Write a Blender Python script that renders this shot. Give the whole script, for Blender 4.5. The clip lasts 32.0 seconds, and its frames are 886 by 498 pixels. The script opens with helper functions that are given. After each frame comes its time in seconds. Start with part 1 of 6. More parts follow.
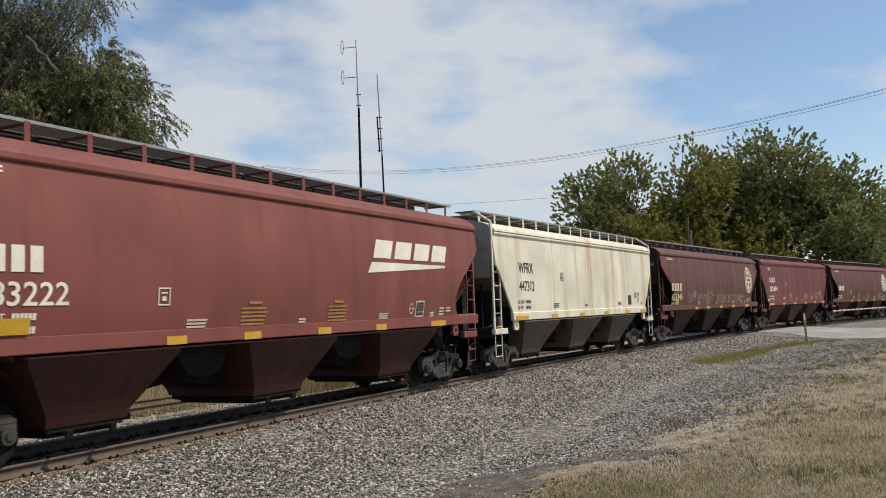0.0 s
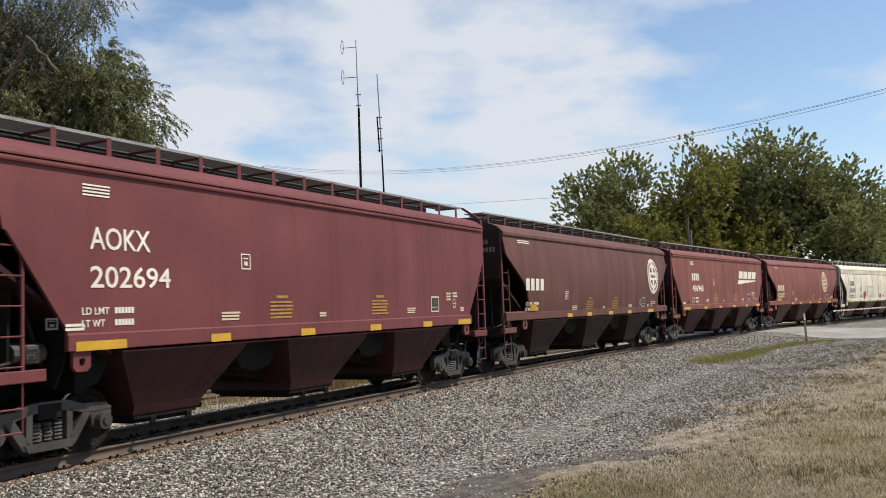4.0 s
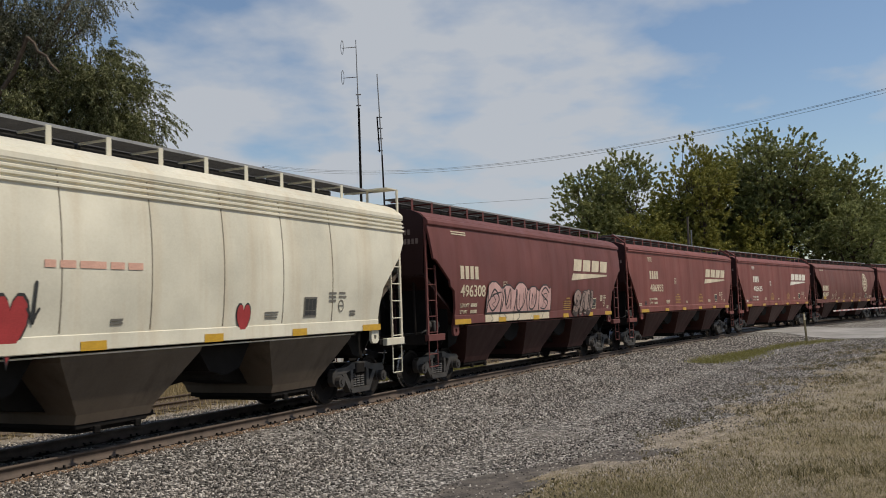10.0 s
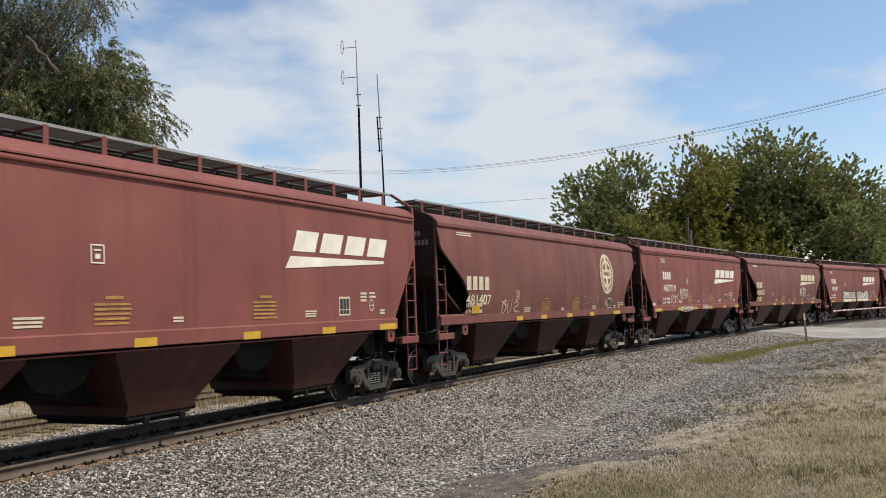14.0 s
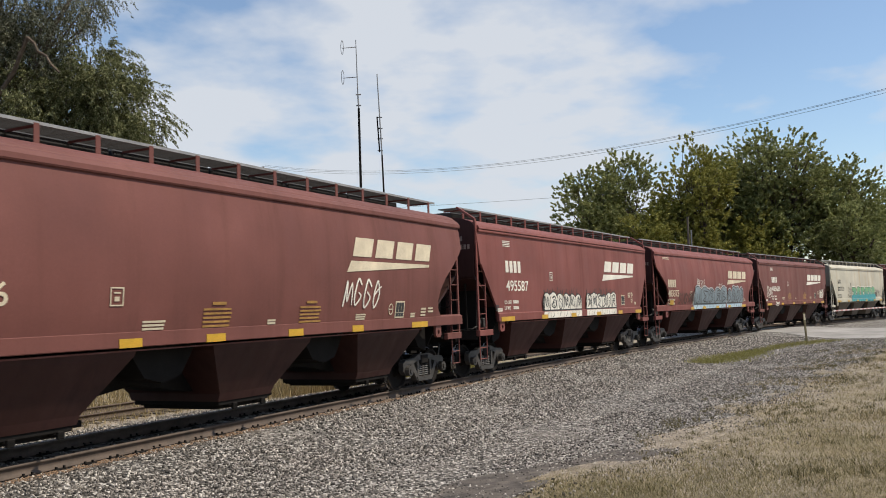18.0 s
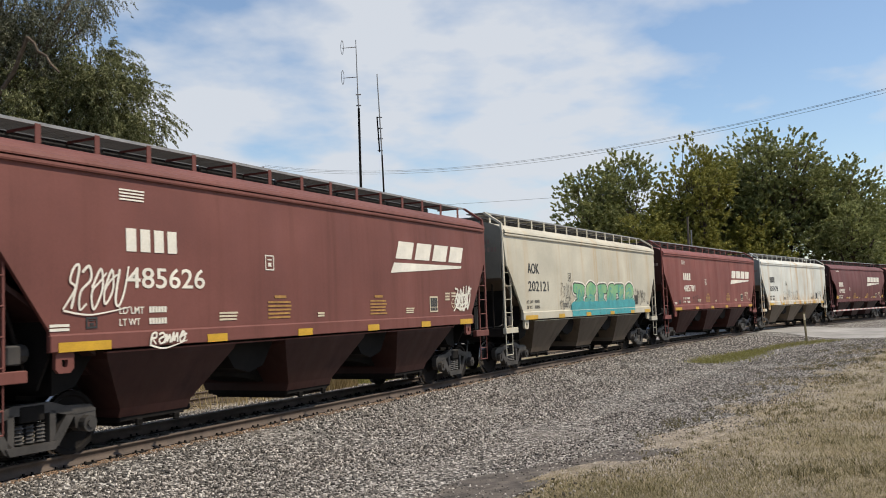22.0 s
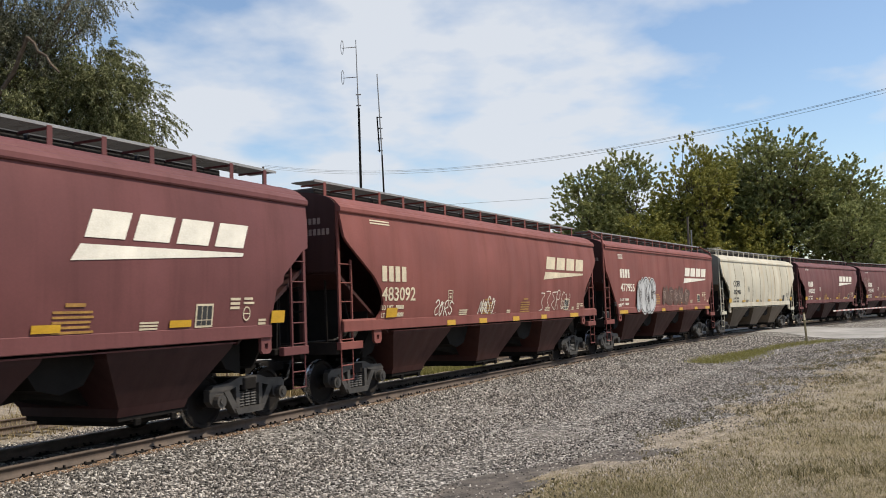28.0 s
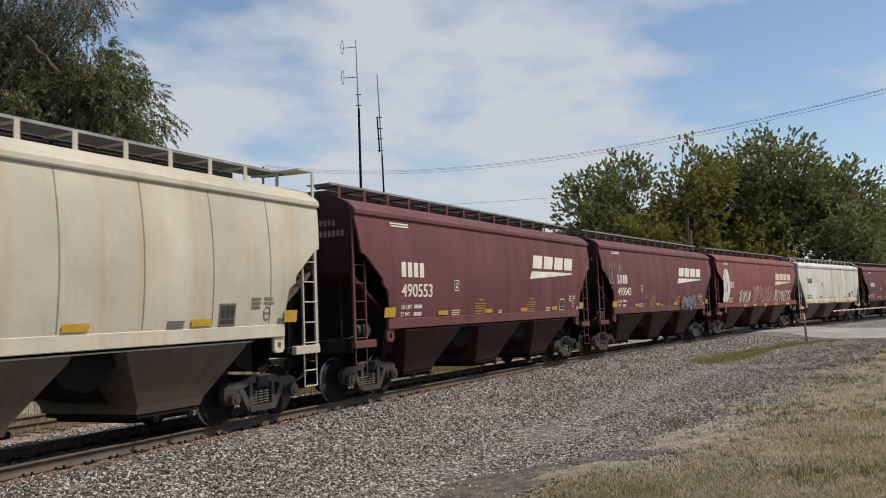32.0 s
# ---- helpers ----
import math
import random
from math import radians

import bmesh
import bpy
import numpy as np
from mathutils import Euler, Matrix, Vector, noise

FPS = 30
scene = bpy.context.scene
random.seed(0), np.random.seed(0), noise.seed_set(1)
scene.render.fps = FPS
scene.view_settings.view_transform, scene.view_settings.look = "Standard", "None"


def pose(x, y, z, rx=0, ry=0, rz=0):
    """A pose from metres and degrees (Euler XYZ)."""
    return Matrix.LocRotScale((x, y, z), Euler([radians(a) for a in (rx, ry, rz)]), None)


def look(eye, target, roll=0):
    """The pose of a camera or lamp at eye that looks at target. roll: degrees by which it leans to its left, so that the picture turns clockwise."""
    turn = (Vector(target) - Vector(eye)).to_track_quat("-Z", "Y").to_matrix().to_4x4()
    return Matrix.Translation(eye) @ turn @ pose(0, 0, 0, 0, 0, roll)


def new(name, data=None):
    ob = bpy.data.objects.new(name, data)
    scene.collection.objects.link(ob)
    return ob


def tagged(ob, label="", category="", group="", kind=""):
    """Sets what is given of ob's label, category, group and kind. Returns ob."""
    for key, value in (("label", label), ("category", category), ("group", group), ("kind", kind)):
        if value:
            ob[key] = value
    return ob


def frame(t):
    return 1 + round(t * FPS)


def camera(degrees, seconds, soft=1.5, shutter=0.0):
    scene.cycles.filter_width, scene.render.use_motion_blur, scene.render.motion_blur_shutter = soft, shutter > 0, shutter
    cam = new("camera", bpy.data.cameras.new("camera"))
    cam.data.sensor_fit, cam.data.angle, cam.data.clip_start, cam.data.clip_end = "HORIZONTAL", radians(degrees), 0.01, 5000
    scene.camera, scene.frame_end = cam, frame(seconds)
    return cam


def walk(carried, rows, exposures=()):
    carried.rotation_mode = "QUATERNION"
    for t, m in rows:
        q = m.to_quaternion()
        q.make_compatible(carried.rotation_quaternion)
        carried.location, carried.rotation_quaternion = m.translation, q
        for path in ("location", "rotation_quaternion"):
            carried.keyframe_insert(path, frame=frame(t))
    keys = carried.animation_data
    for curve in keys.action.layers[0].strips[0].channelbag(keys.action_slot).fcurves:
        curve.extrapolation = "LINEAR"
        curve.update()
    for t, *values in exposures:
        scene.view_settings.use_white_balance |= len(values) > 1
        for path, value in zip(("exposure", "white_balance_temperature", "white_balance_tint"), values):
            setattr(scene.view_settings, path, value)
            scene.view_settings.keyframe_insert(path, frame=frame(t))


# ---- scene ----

# ---------------------------------------------------------------- camera
cam = camera(52.55, 32.0, soft=0.95, shutter=0.07)
EYE = (0.0, 0.0, 2.185)
VIEW = look(EYE, (0.0, math.cos(0.05088), 2.185 + math.sin(0.05088)), -1.666)
# the film's own exposure follows the brightness of the passing cars
walk(cam, [(0.0, VIEW), (32.0, VIEW)], [(0.0, -0.12), (1.0, -0.25), (2.0, -0.38), (2.4, -0.3), (3.0, 0.10), (6.0, 0.10), (7.0, 0.05), (8.0, 0.0), (9.0, -0.10), (10.0, -0.48), (10.4, -0.3), (11.0, 0.06),
     (12.0, 0.08), (14.0, 0.04), (17.0, 0.0), (22.0, 0.0), (23.0, -0.14), (24.0, -0.24), (25.0, -0.05), (26.0, -0.15), (27.0, -0.1), (28.0, 0.10), (29.0, 0.06), (30.0, 0.0), (31.0, -0.12), (32.0, -0.22)])

# ---------------------------------------------------------------- the line of the track
# s runs along the track away from the camera, o across it towards the camera, z = 0 is the rail top at s = 0
CANT = 0.0144
_S = np.arange(-700.0, 700.0, 0.5)
_K = np.interp(_S, [-70, 0, 20, 40, 60, 85, 120, 170], [0, 0.00279, 0.00414, 0.00369, 0.00315, 0.00317, 0.00317, 0])
_G = np.interp(_S, [-120, -30, 95, 180], [0, -0.0122, -0.0122, 0])
_I0 = int(np.argmin(abs(_S)))
_PHI = np.cumsum(_K) * 0.5
_PHI += 0.44783 - _PHI[_I0]
_X = np.cumsum(np.sin(_PHI)) * 0.5
_Y = np.cumsum(np.cos(_PHI)) * 0.5
_Z = np.cumsum(_G) * 0.5
_X += -5.0 - _X[_I0]
_Y += 15.865 - _Y[_I0]
_Z -= _Z[_I0]


def on_track(s, o=0.0, z=0.0):
    """World points beside the track."""
    p = np.interp(s, _S, _PHI)
    x, y, b = np.interp(s, _S, _X), np.interp(s, _S, _Y), np.interp(s, _S, _Z)
    return np.stack([x + o * np.cos(p), y - o * np.sin(p), b + z + 0 * x], -1)


def car_pose(s, half=6.8):
    """Where a car with its middle at s stands; x away along the track, -y towards the camera."""
    a, b = on_track(s - half), on_track(s + half)
    x = Vector(b - a).normalized()
    near = Vector((x.y, -x.x, 0)).normalized() + Vector((0, 0, CANT))
    y = -(near - x * near.dot(x)).normalized()
    z = x.cross(y)
    m = Matrix((x, y, z)).transposed().to_4x4()
    m.translation = Vector((a + b) / 2)
    return m


def track_coords(x, y):
    """s and o of ground points (arrays)."""
    sel = slice(0, None, 4)
    xs, ys, ps, ss = _X[sel], _Y[sel], _PHI[sel], _S[sel]
    s = np.empty(len(x))
    o = np.empty(len(x))
    for i in range(0, len(x), 4000):
        dx = x[i:i + 4000, None] - xs
        dy = y[i:i + 4000, None] - ys
        k = np.argmin(dx * dx + dy * dy, 1)
        r = np.arange(len(k))
        o[i:i + 4000] = dx[r, k] * np.cos(ps[k]) - dy[r, k] * np.sin(ps[k])
        s[i:i + 4000] = ss[k] + dx[r, k] * np.sin(ps[k]) + dy[r, k] * np.cos(ps[k])
    return s, o


def ground_z(s, o):
    """Height of the ground beside the track."""
    base = np.interp(s, _S, _Z)
    road = np.exp(-((s - 50.0) / 7.0) ** 4)
    prof = np.interp(o, [-40, -12, -9, -5.4, -4.2, -2.6, -1.5, -0.6, 0.6, 0.95, 1.5, 2.2, 3.4, 6.0, 13.0, 30.0],
                     [-0.6, -0.8, -0.7, -0.7, -0.6, -0.34, -0.18, -0.2, -0.2, -0.165, -0.16, -0.24, -0.36, -0.36, 0.1, 0.3])
    return base * np.interp(abs(o), [0, 60, 200], [1, 1, 0.6]) + prof * (1 - road) + road * np.interp(abs(o), [0, 4, 30], [-0.06, -0.1, -0.3])


# ---------------------------------------------------------------- sky and sun
SUN_AZ, SUN_EL = radians(92), radians(56)      # azimuth from +y towards +x
CLOUD_AT = (0.6, 0.35, 3.7)
world = bpy.data.worlds.new("world")
scene.world = world
world.use_nodes = True
wn, wl = world.node_tree.nodes, world.node_tree.links
wn.clear()
w_out = wn.new("ShaderNodeOutputWorld")
w_bg = wn.new("ShaderNodeBackground")
w_sky = wn.new("ShaderNodeTexSky")
w_sky.sky_type, w_sky.sun_disc = "NISHITA", False
w_sky.sun_elevation, w_sky.sun_rotation = SUN_EL, SUN_AZ
w_sky.air_density, w_sky.dust_density, w_sky.ozone_density = 1.0, 0.4, 3.0
w_bg.inputs["Strength"].default_value = 0.14
w_co = wn.new("ShaderNodeTexCoord")
w_sep = wn.new("ShaderNodeSeparateXYZ")
wl.new(w_co.outputs["Generated"], w_sep.inputs[0])


def w_math(op, a, b=None):
    m = wn.new("ShaderNodeMath")
    m.operation = op
    for i, v in enumerate((a, b)):
        if v is None:
            continue
        if isinstance(v, (int, float)):
            m.inputs[i].default_value = v
        else:
            wl.new(v, m.inputs[i])
    return m.outputs[0]


# a layer of thin cloud, seen in perspective towards the horizon
w_up = w_math("ADD", w_math("MAXIMUM", w_sep.outputs[2], 0.0), 0.22)
w_vec = wn.new("ShaderNodeCombineXYZ")
wl.new(w_math("DIVIDE", w_sep.outputs[0], w_up), w_vec.inputs[0])
wl.new(w_math("DIVIDE", w_sep.outputs[1], w_up), w_vec.inputs[1])
w_map = wn.new("ShaderNodeMapping")
w_map.inputs["Scale"].default_value = (1.0, 1.0, 1.0)
w_map.inputs["Location"].default_value = CLOUD_AT
w_n1 = wn.new("ShaderNodeTexNoise")
w_n1.inputs["Scale"].default_value, w_n1.inputs["Detail"].default_value, w_n1.inputs["Roughness"].default_value = 1.05, 6.0, 0.5
w_n1.inputs["Distortion"].default_value = 0.3
w_n2 = wn.new("ShaderNodeTexNoise")
w_n2.inputs["Scale"].default_value, w_n2.inputs["Detail"].default_value = 4.5, 8.0
wl.new(w_vec.outputs[0], w_map.inputs["Vector"])
wl.new(w_map.outputs["Vector"], w_n1.inputs["Vector"])
wl.new(w_map.outputs["Vector"], w_n2.inputs["Vector"])
w_sum = w_math("ADD", w_n1.outputs["Fac"], w_math("MULTIPLY", w_math("SUBTRACT", w_n2.outputs["Fac"], 0.5), 0.68))
# where the cloud lies thicker (+) and where the blue shows (-): direction, reach in degrees, amount
for cloud_dir, reach, amount in (
        ((-0.27, 0.93, 0.25), 12, 0.12), ((-0.26, 0.945, 0.19), 8, 0.08), ((0.02, 0.965, 0.25), 15, 0.12), ((0.18, 0.965, 0.19), 10, 0.08),
        ((0.33, 0.905, 0.265), 10, -0.17), ((0.45, 0.87, 0.20), 8, -0.10), ((-0.165, 0.967, 0.188), 4.5, -0.17), ((-0.16, 0.955, 0.255), 6, 0.11), ((-0.20, 0.93, 0.325), 7.5, -0.22)):
    w_dot = wn.new("ShaderNodeVectorMath")
    w_dot.operation = "DOT_PRODUCT"
    wl.new(w_co.outputs["Generated"], w_dot.inputs[0])
    w_dot.inputs[1].default_value = Vector(cloud_dir).normalized()
    w_mr = wn.new("ShaderNodeMapRange")
    w_mr.interpolation_type = "SMOOTHSTEP"
    w_mr.inputs[1].default_value, w_mr.inputs[2].default_value = math.cos(radians(reach)), 1.0
    w_mr.inputs[3].default_value, w_mr.inputs[4].default_value = 0.0, amount
    wl.new(w_dot.outputs["Value"], w_mr.inputs[0])
    w_sum = w_math("ADD", w_sum, w_mr.outputs[0])
w_r = wn.new("ShaderNodeValToRGB")
w_r.color_ramp.elements[0].position, w_r.color_ramp.elements[1].position = 0.39, 0.64
w_r.color_ramp.elements[0].color, w_r.color_ramp.elements[1].color = (0.02, 0.02, 0.02, 1), (0.93, 0.93, 0.93, 1)
# the cover thins out towards the zenith
w_thin = wn.new("ShaderNodeMapRange")
w_thin.inputs[1].default_value, w_thin.inputs[2].default_value = 0.35, 0.8
w_thin.inputs[3].default_value, w_thin.inputs[4].default_value = 1.0, 0.15
wl.new(w_sep.outputs[2], w_thin.inputs[0])
w_mix = wn.new("ShaderNodeMixRGB")
w_mix.inputs[2].default_value = (4.9, 5.15, 5.55, 1)
wl.new(w_sum, w_r.inputs["Fac"])
wl.new(w_math("MULTIPLY", w_r.outputs["Color"], w_thin.outputs[0]), w_mix.inputs["Fac"])
w_hs = wn.new("ShaderNodeHueSaturation")
w_hs.inputs["Hue"].default_value, w_hs.inputs["Saturation"].default_value = 0.498, 0.96
wl.new(w_sky.outputs["Color"], w_hs.inputs["Color"])
wl.new(w_hs.outputs["Color"], w_mix.inputs[1])
wl.new(w_mix.outputs["Color"], w_bg.inputs["Color"])
wl.new(w_bg.outputs["Background"], w_out.inputs["Surface"])

sun = new("sun", bpy.data.lights.new("sun", "SUN"))
sun.data.energy, sun.data.angle, sun.data.color = 4.7, radians(0.5), (1.0, 0.91, 0.76)
sun_dir = Vector((math.sin(SUN_AZ) * math.cos(SUN_EL), math.cos(SUN_AZ) * math.cos(SUN_EL), math.sin(SUN_EL)))
sun.matrix_world = look(tuple(sun_dir * 80), (0, 0, 0))


# ---------------------------------------------------------------- materials
def material(name, rough=0.6, metal=0.0):
    m = bpy.data.materials.new(name)
    m.use_nodes = True
    b = m.node_tree.nodes["Principled BSDF"]
    b.inputs["Roughness"].default_value, b.inputs["Metallic"].default_value = rough, metal
    return m, m.node_tree.nodes, m.node_tree.links, b


def noise_node(n, l, scale, detail=4.0, rough=0.55, coord="Object", stretch=None):
    co = n.new("ShaderNodeTexCoord")
    out = co.outputs[coord]
    if stretch:
        mp = n.new("ShaderNodeMapping")
        mp.inputs["Scale"].default_value = stretch
        l.new(out, mp.inputs["Vector"])
        out = mp.outputs["Vector"]
    t = n.new("ShaderNodeTexNoise")
    t.inputs["Scale"].default_value, t.inputs["Detail"].default_value, t.inputs["Roughness"].default_value = scale, detail, rough
    l.new(out, t.inputs["Vector"])
    return t


def ramp(n, l, src, stops):
    r = n.new("ShaderNodeValToRGB")
    e = r.color_ramp.elements
    while len(e) < len(stops):
        e.new(0.5)
    for k, (p, c) in zip(e, stops):
        k.position, k.color = p, (*c, 1) if len(c) == 3 else c
    l.new(src, r.inputs["Fac"])
    return r.outputs["Color"]


def mix(n, l, fac, a, b, mode="MIX"):
    m = n.new("ShaderNodeMixRGB")
    m.blend_type = mode
    for i, v in ((0, fac), (1, a), (2, b)):
        if isinstance(v, (int, float)):
            m.inputs[i].default_value = v
        elif isinstance(v, tuple):
            m.inputs[i].default_value = (*v, 1)
        else:
            l.new(v, m.inputs[i])
    return m.outputs["Color"]


def bump(n, l, b, src, strength, dist):
    k = n.new("ShaderNodeBump")
    k.inputs["Strength"].default_value, k.inputs["Distance"].default_value = strength, dist
    l.new(src, k.inputs["Height"])
    l.new(k.outputs["Normal"], b.inputs["Normal"])


def mottled(name, c, rough=0.7, metal=0.0, vary=0.25, scale=3.0, fine=40.0, relief=0.15):
    """A surface in one colour with patches and grain."""
    m, n, l, b = material(name, rough, metal)
    lo = tuple(v * (1 - vary) for v in c)
    hi = tuple(min(1, v * (1 + vary)) for v in c)
    col = ramp(n, l, noise_node(n, l, scale).outputs["Fac"], [(0.3, lo), (0.7, hi)])
    f = noise_node(n, l, fine, 3).outputs["Fac"]
    col = mix(n, l, 0.35, col, ramp(n, l, f, [(0.3, (0.35, 0.35, 0.35)), (0.7, (0.75, 0.75, 0.75))]), "OVERLAY")
    l.new(col, b.inputs["Base Color"])
    bump(n, l, b, f, relief, 0.01)
    return m


_paints = {}


def car_paint(c, dirt=0.5, rust=False):
    """Weathered freight car paint: run-down streaks, faded patches, grime."""
    key = (c, dirt, rust)
    if key in _paints:
        return _paints[key]
    m, n, l, b = material("car_paint", 0.55)
    b.inputs["Specular IOR Level"].default_value = 0.28
    pale = max(c) > 0.4
    fade = tuple(min(1, v * 1.18 + 0.006) for v in c)
    dark = tuple(v * 0.78 for v in c)
    col = ramp(n, l, noise_node(n, l, 0.55, 5).outputs["Fac"], [(0.3, dark), (0.55, c), (0.75, fade)])
    streak = noise_node(n, l, 1.0, 6, 0.65, stretch=(2.2, 2.2, 0.10)).outputs["Fac"]
    grime = (0.42, 0.26, 0.11) if pale else tuple(v * 0.45 + 0.004 for v in c)
    sf = ramp(n, l, streak, [(0.5 if pale else 0.52, (0, 0, 0)), (0.74 if pale else 0.8, (dirt, dirt, dirt))])
    col = mix(n, l, sf, col, grime)
    if rust:
        # rust bleeding up from the seam above the sill
        sep = n.new("ShaderNodeSeparateXYZ")
        l.new(n.new("ShaderNodeTexCoord").outputs["Object"], sep.inputs[0])
        mr = n.new("ShaderNodeMapRange")
        mr.inputs[1].default_value, mr.inputs[2].default_value = 2.25, 1.65
        l.new(sep.outputs[2], mr.inputs[0])
        blot = noise_node(n, l, 1.6, 6, 0.7, stretch=(1.0, 1.0, 0.35)).outputs["Fac"]
        rf = mix(n, l, 1.0, ramp(n, l, blot, [(0.42, (0, 0, 0)), (0.62, (1, 1, 1))]), mr.outputs[0], "MULTIPLY")
        col = mix(n, l, rf, col, (0.46, 0.25, 0.07))
    grain = noise_node(n, l, 26.0, 5, 0.7).outputs["Fac"]
    col = mix(n, l, 0.22, col, ramp(n, l, grain, [(0.25, (0.3, 0.3, 0.3)), (0.75, (0.72, 0.72, 0.72))]), "OVERLAY")
    l.new(col, b.inputs["Base Color"])
    l.new(ramp(n, l, streak, [(0.3, (0.52, 0.52, 0.52)), (0.7, (0.75, 0.75, 0.75))]), b.inputs["Roughness"])
    dent = noise_node(n, l, 0.9, 2).outputs["Fac"]
    bump(n, l, b, dent, 0.2, 0.04)
    _paints[key] = m
    return m


M_DARK = mottled("grimy_steel", (0.012, 0.0105, 0.0095), 0.85, 0.0)
M_FRAME = mottled("cast_steel", (0.042, 0.037, 0.033), 0.6, 0.0, 0.5)
M_WHEEL = mottled("wheel_steel", (0.013, 0.011, 0.010), 0.75, 0.0)
# near-black: shade at the car ends, over some grime, put into the colour
M_ENDSHADE = mottled("shaded_dirty_end", (0.018, 0.0145, 0.0125), 0.85, 0.0, 0.45, 1.2)
for low_gloss in (M_DARK, M_ENDSHADE, M_WHEEL):
    low_gloss.node_tree.nodes["Principled BSDF"].inputs["Specular IOR Level"].default_value = 0.12
M_GRATE = mottled("galvanised_grating", (0.24, 0.24, 0.24), 0.55, 0.2)
M_TREAD = mottled("polished_tread", (0.35, 0.34, 0.33), 0.25, 0.9)
M_BOARD = mottled("dark_grating", (0.019, 0.018, 0.018), 0.7, 0.0)
M_OCHRE = mottled("faded_yellow_lettering", (0.31, 0.165, 0.04), 0.6, 0, 0.3, 6.0)
M_RAIL = mottled("rusty_rail", (0.080, 0.056, 0.041), 0.75, 0.0, 0.3, 4.0)
M_TIE = mottled("weathered_tie", (0.085, 0.068, 0.055), 0.9, 0.0, 0.35, 2.0)
M_WHITE = mottled("white_lettering", (0.66, 0.62, 0.53), 0.65, 0, 0.18, 1.5)
M_CREAMLET = mottled("aged_lettering", (0.54, 0.46, 0.33), 0.65, 0, 0.25, 1.5)
M_BLACK = mottled("black_lettering", (0.025, 0.025, 0.025), 0.6)
M_GREYINK = mottled("weathered_black_lettering", (0.13, 0.12, 0.10), 0.7, 0, 0.3)
M_YELLOW = mottled("yellow_reflector", (0.47, 0.27, 0.018), 0.4, 0, 0.12)
M_BARK = mottled("bark", (0.10, 0.075, 0.055), 0.95, 0, 0.4, 4.0, 30, 0.6)
M_PINK = mottled("faded_pink_spray", (0.50, 0.30, 0.27), 0.6, 0, 0.15)
M_GREYSPRAY = mottled("grey_blue_spray", (0.17, 0.21, 0.23), 0.6, 0, 0.25)
M_GREEN, gn, gl, gb = material("green_spray", 0.6)
g_sep = gn.new("ShaderNodeSeparateXYZ")
gl.new(gn.new("ShaderNodeTexCoord").outputs["Object"], g_sep.inputs[0])
g_mr = gn.new("ShaderNodeMapRange")
g_mr.inputs[1].default_value, g_mr.inputs[2].default_value = 1.8, 2.3
gl.new(g_sep.outputs[2], g_mr.inputs[0])
g_mix = mix(gn, gl, g_mr.outputs[0], (0.05, 0.26, 0.28), ramp(gn, gl, noise_node(gn, gl, 1.6).outputs["Fac"], [(0.35, (0.10, 0.34, 0.17)), (0.7, (0.30, 0.42, 0.20))]))
gl.new(g_mix, gb.inputs["Base Color"])
M_SILVER = mottled("silver_spray", (0.42, 0.42, 0.42), 0.5, 0, 0.25, 1.5)
M_PALEBLUE = mottled("pale_blue_spray", (0.36, 0.46, 0.52), 0.6, 0, 0.2)
M_TEAL = mottled("teal_spray", (0.05, 0.28, 0.30), 0.6, 0, 0.2)
M_HEART = mottled("red_spray", (0.32, 0.03, 0.03), 0.6, 0, 0.15)
M_FADEDRED = mottled("faded_red_lettering", (0.58, 0.33, 0.25), 0.7, 0, 0.15)
M_FAINT = mottled("faded_brown_spray", (0.085, 0.043, 0.030), 0.7, 0, 0.35)
M_GREYPATCH = mottled("grey_patch_paint", (0.36, 0.34, 0.30), 0.7, 0, 0.15)
M_SMUDGE = mottled("faint_dark_spray", (0.05, 0.035, 0.03), 0.7, 0, 0.3)
M_GHOST = mottled("faded_lettering", (0.27, 0.19, 0.16), 0.7, 0, 0.3)
# darker line colour for the ribs and seams of the pale cars
M_RIB = mottled("dark_seam", (0.21, 0.175, 0.125), 0.7, 0, 0.2)


# ---------------------------------------------------------------- mesh helpers
def mesh_of(bm, mat, name):
    me = bpy.data.meshes.new(name)
    bmesh.ops.recalc_face_normals(bm, faces=bm.faces)
    bm.to_mesh(me)
    bm.free()
    for m in (mat if isinstance(mat, (list, tuple)) else [mat]):
        me.materials.append(m)
    return me


def part(name, bm, mat, parent, label=""):
    """Links a bmesh, or a mesh that is shared, as one object under parent."""
    me = bm if isinstance(bm, bpy.types.Mesh) else mesh_of(bm, mat, name)
    ob = new(name, me)
    ob.parent = parent
    return tagged(ob, label)


def thing(name, label, category, group="", kind=""):
    return tagged(new(name), label, category, group, kind)


_shared = {}


def shared(key, mat, build, *more):
    """One mesh for all parts that look alike."""
    k = (key, mat.name)
    if k not in _shared:
        bm = bmesh.new()
        build(bm)
        _shared[k] = mesh_of(bm, [mat, *more], key[0] if isinstance(key, tuple) else key)
    return _shared[k]


def box(bm, x0, x1, y0, y1, z0, z1, bevel=0.0):
    v = [bm.verts.new((x, y, z)) for x in (x0, x1) for y in (y0, y1) for z in (z0, z1)]
    fs = [bm.faces.new([v[i] for i in f]) for f in ((0, 1, 3, 2), (4, 6, 7, 5), (0, 4, 5, 1), (2, 3, 7, 6), (0, 2, 6, 4), (1, 5, 7, 3))]
    if bevel:
        es = list({e for f in fs for e in f.edges})
        bmesh.ops.bevel(bm, geom=es, offset=bevel, segments=1, affect="EDGES")


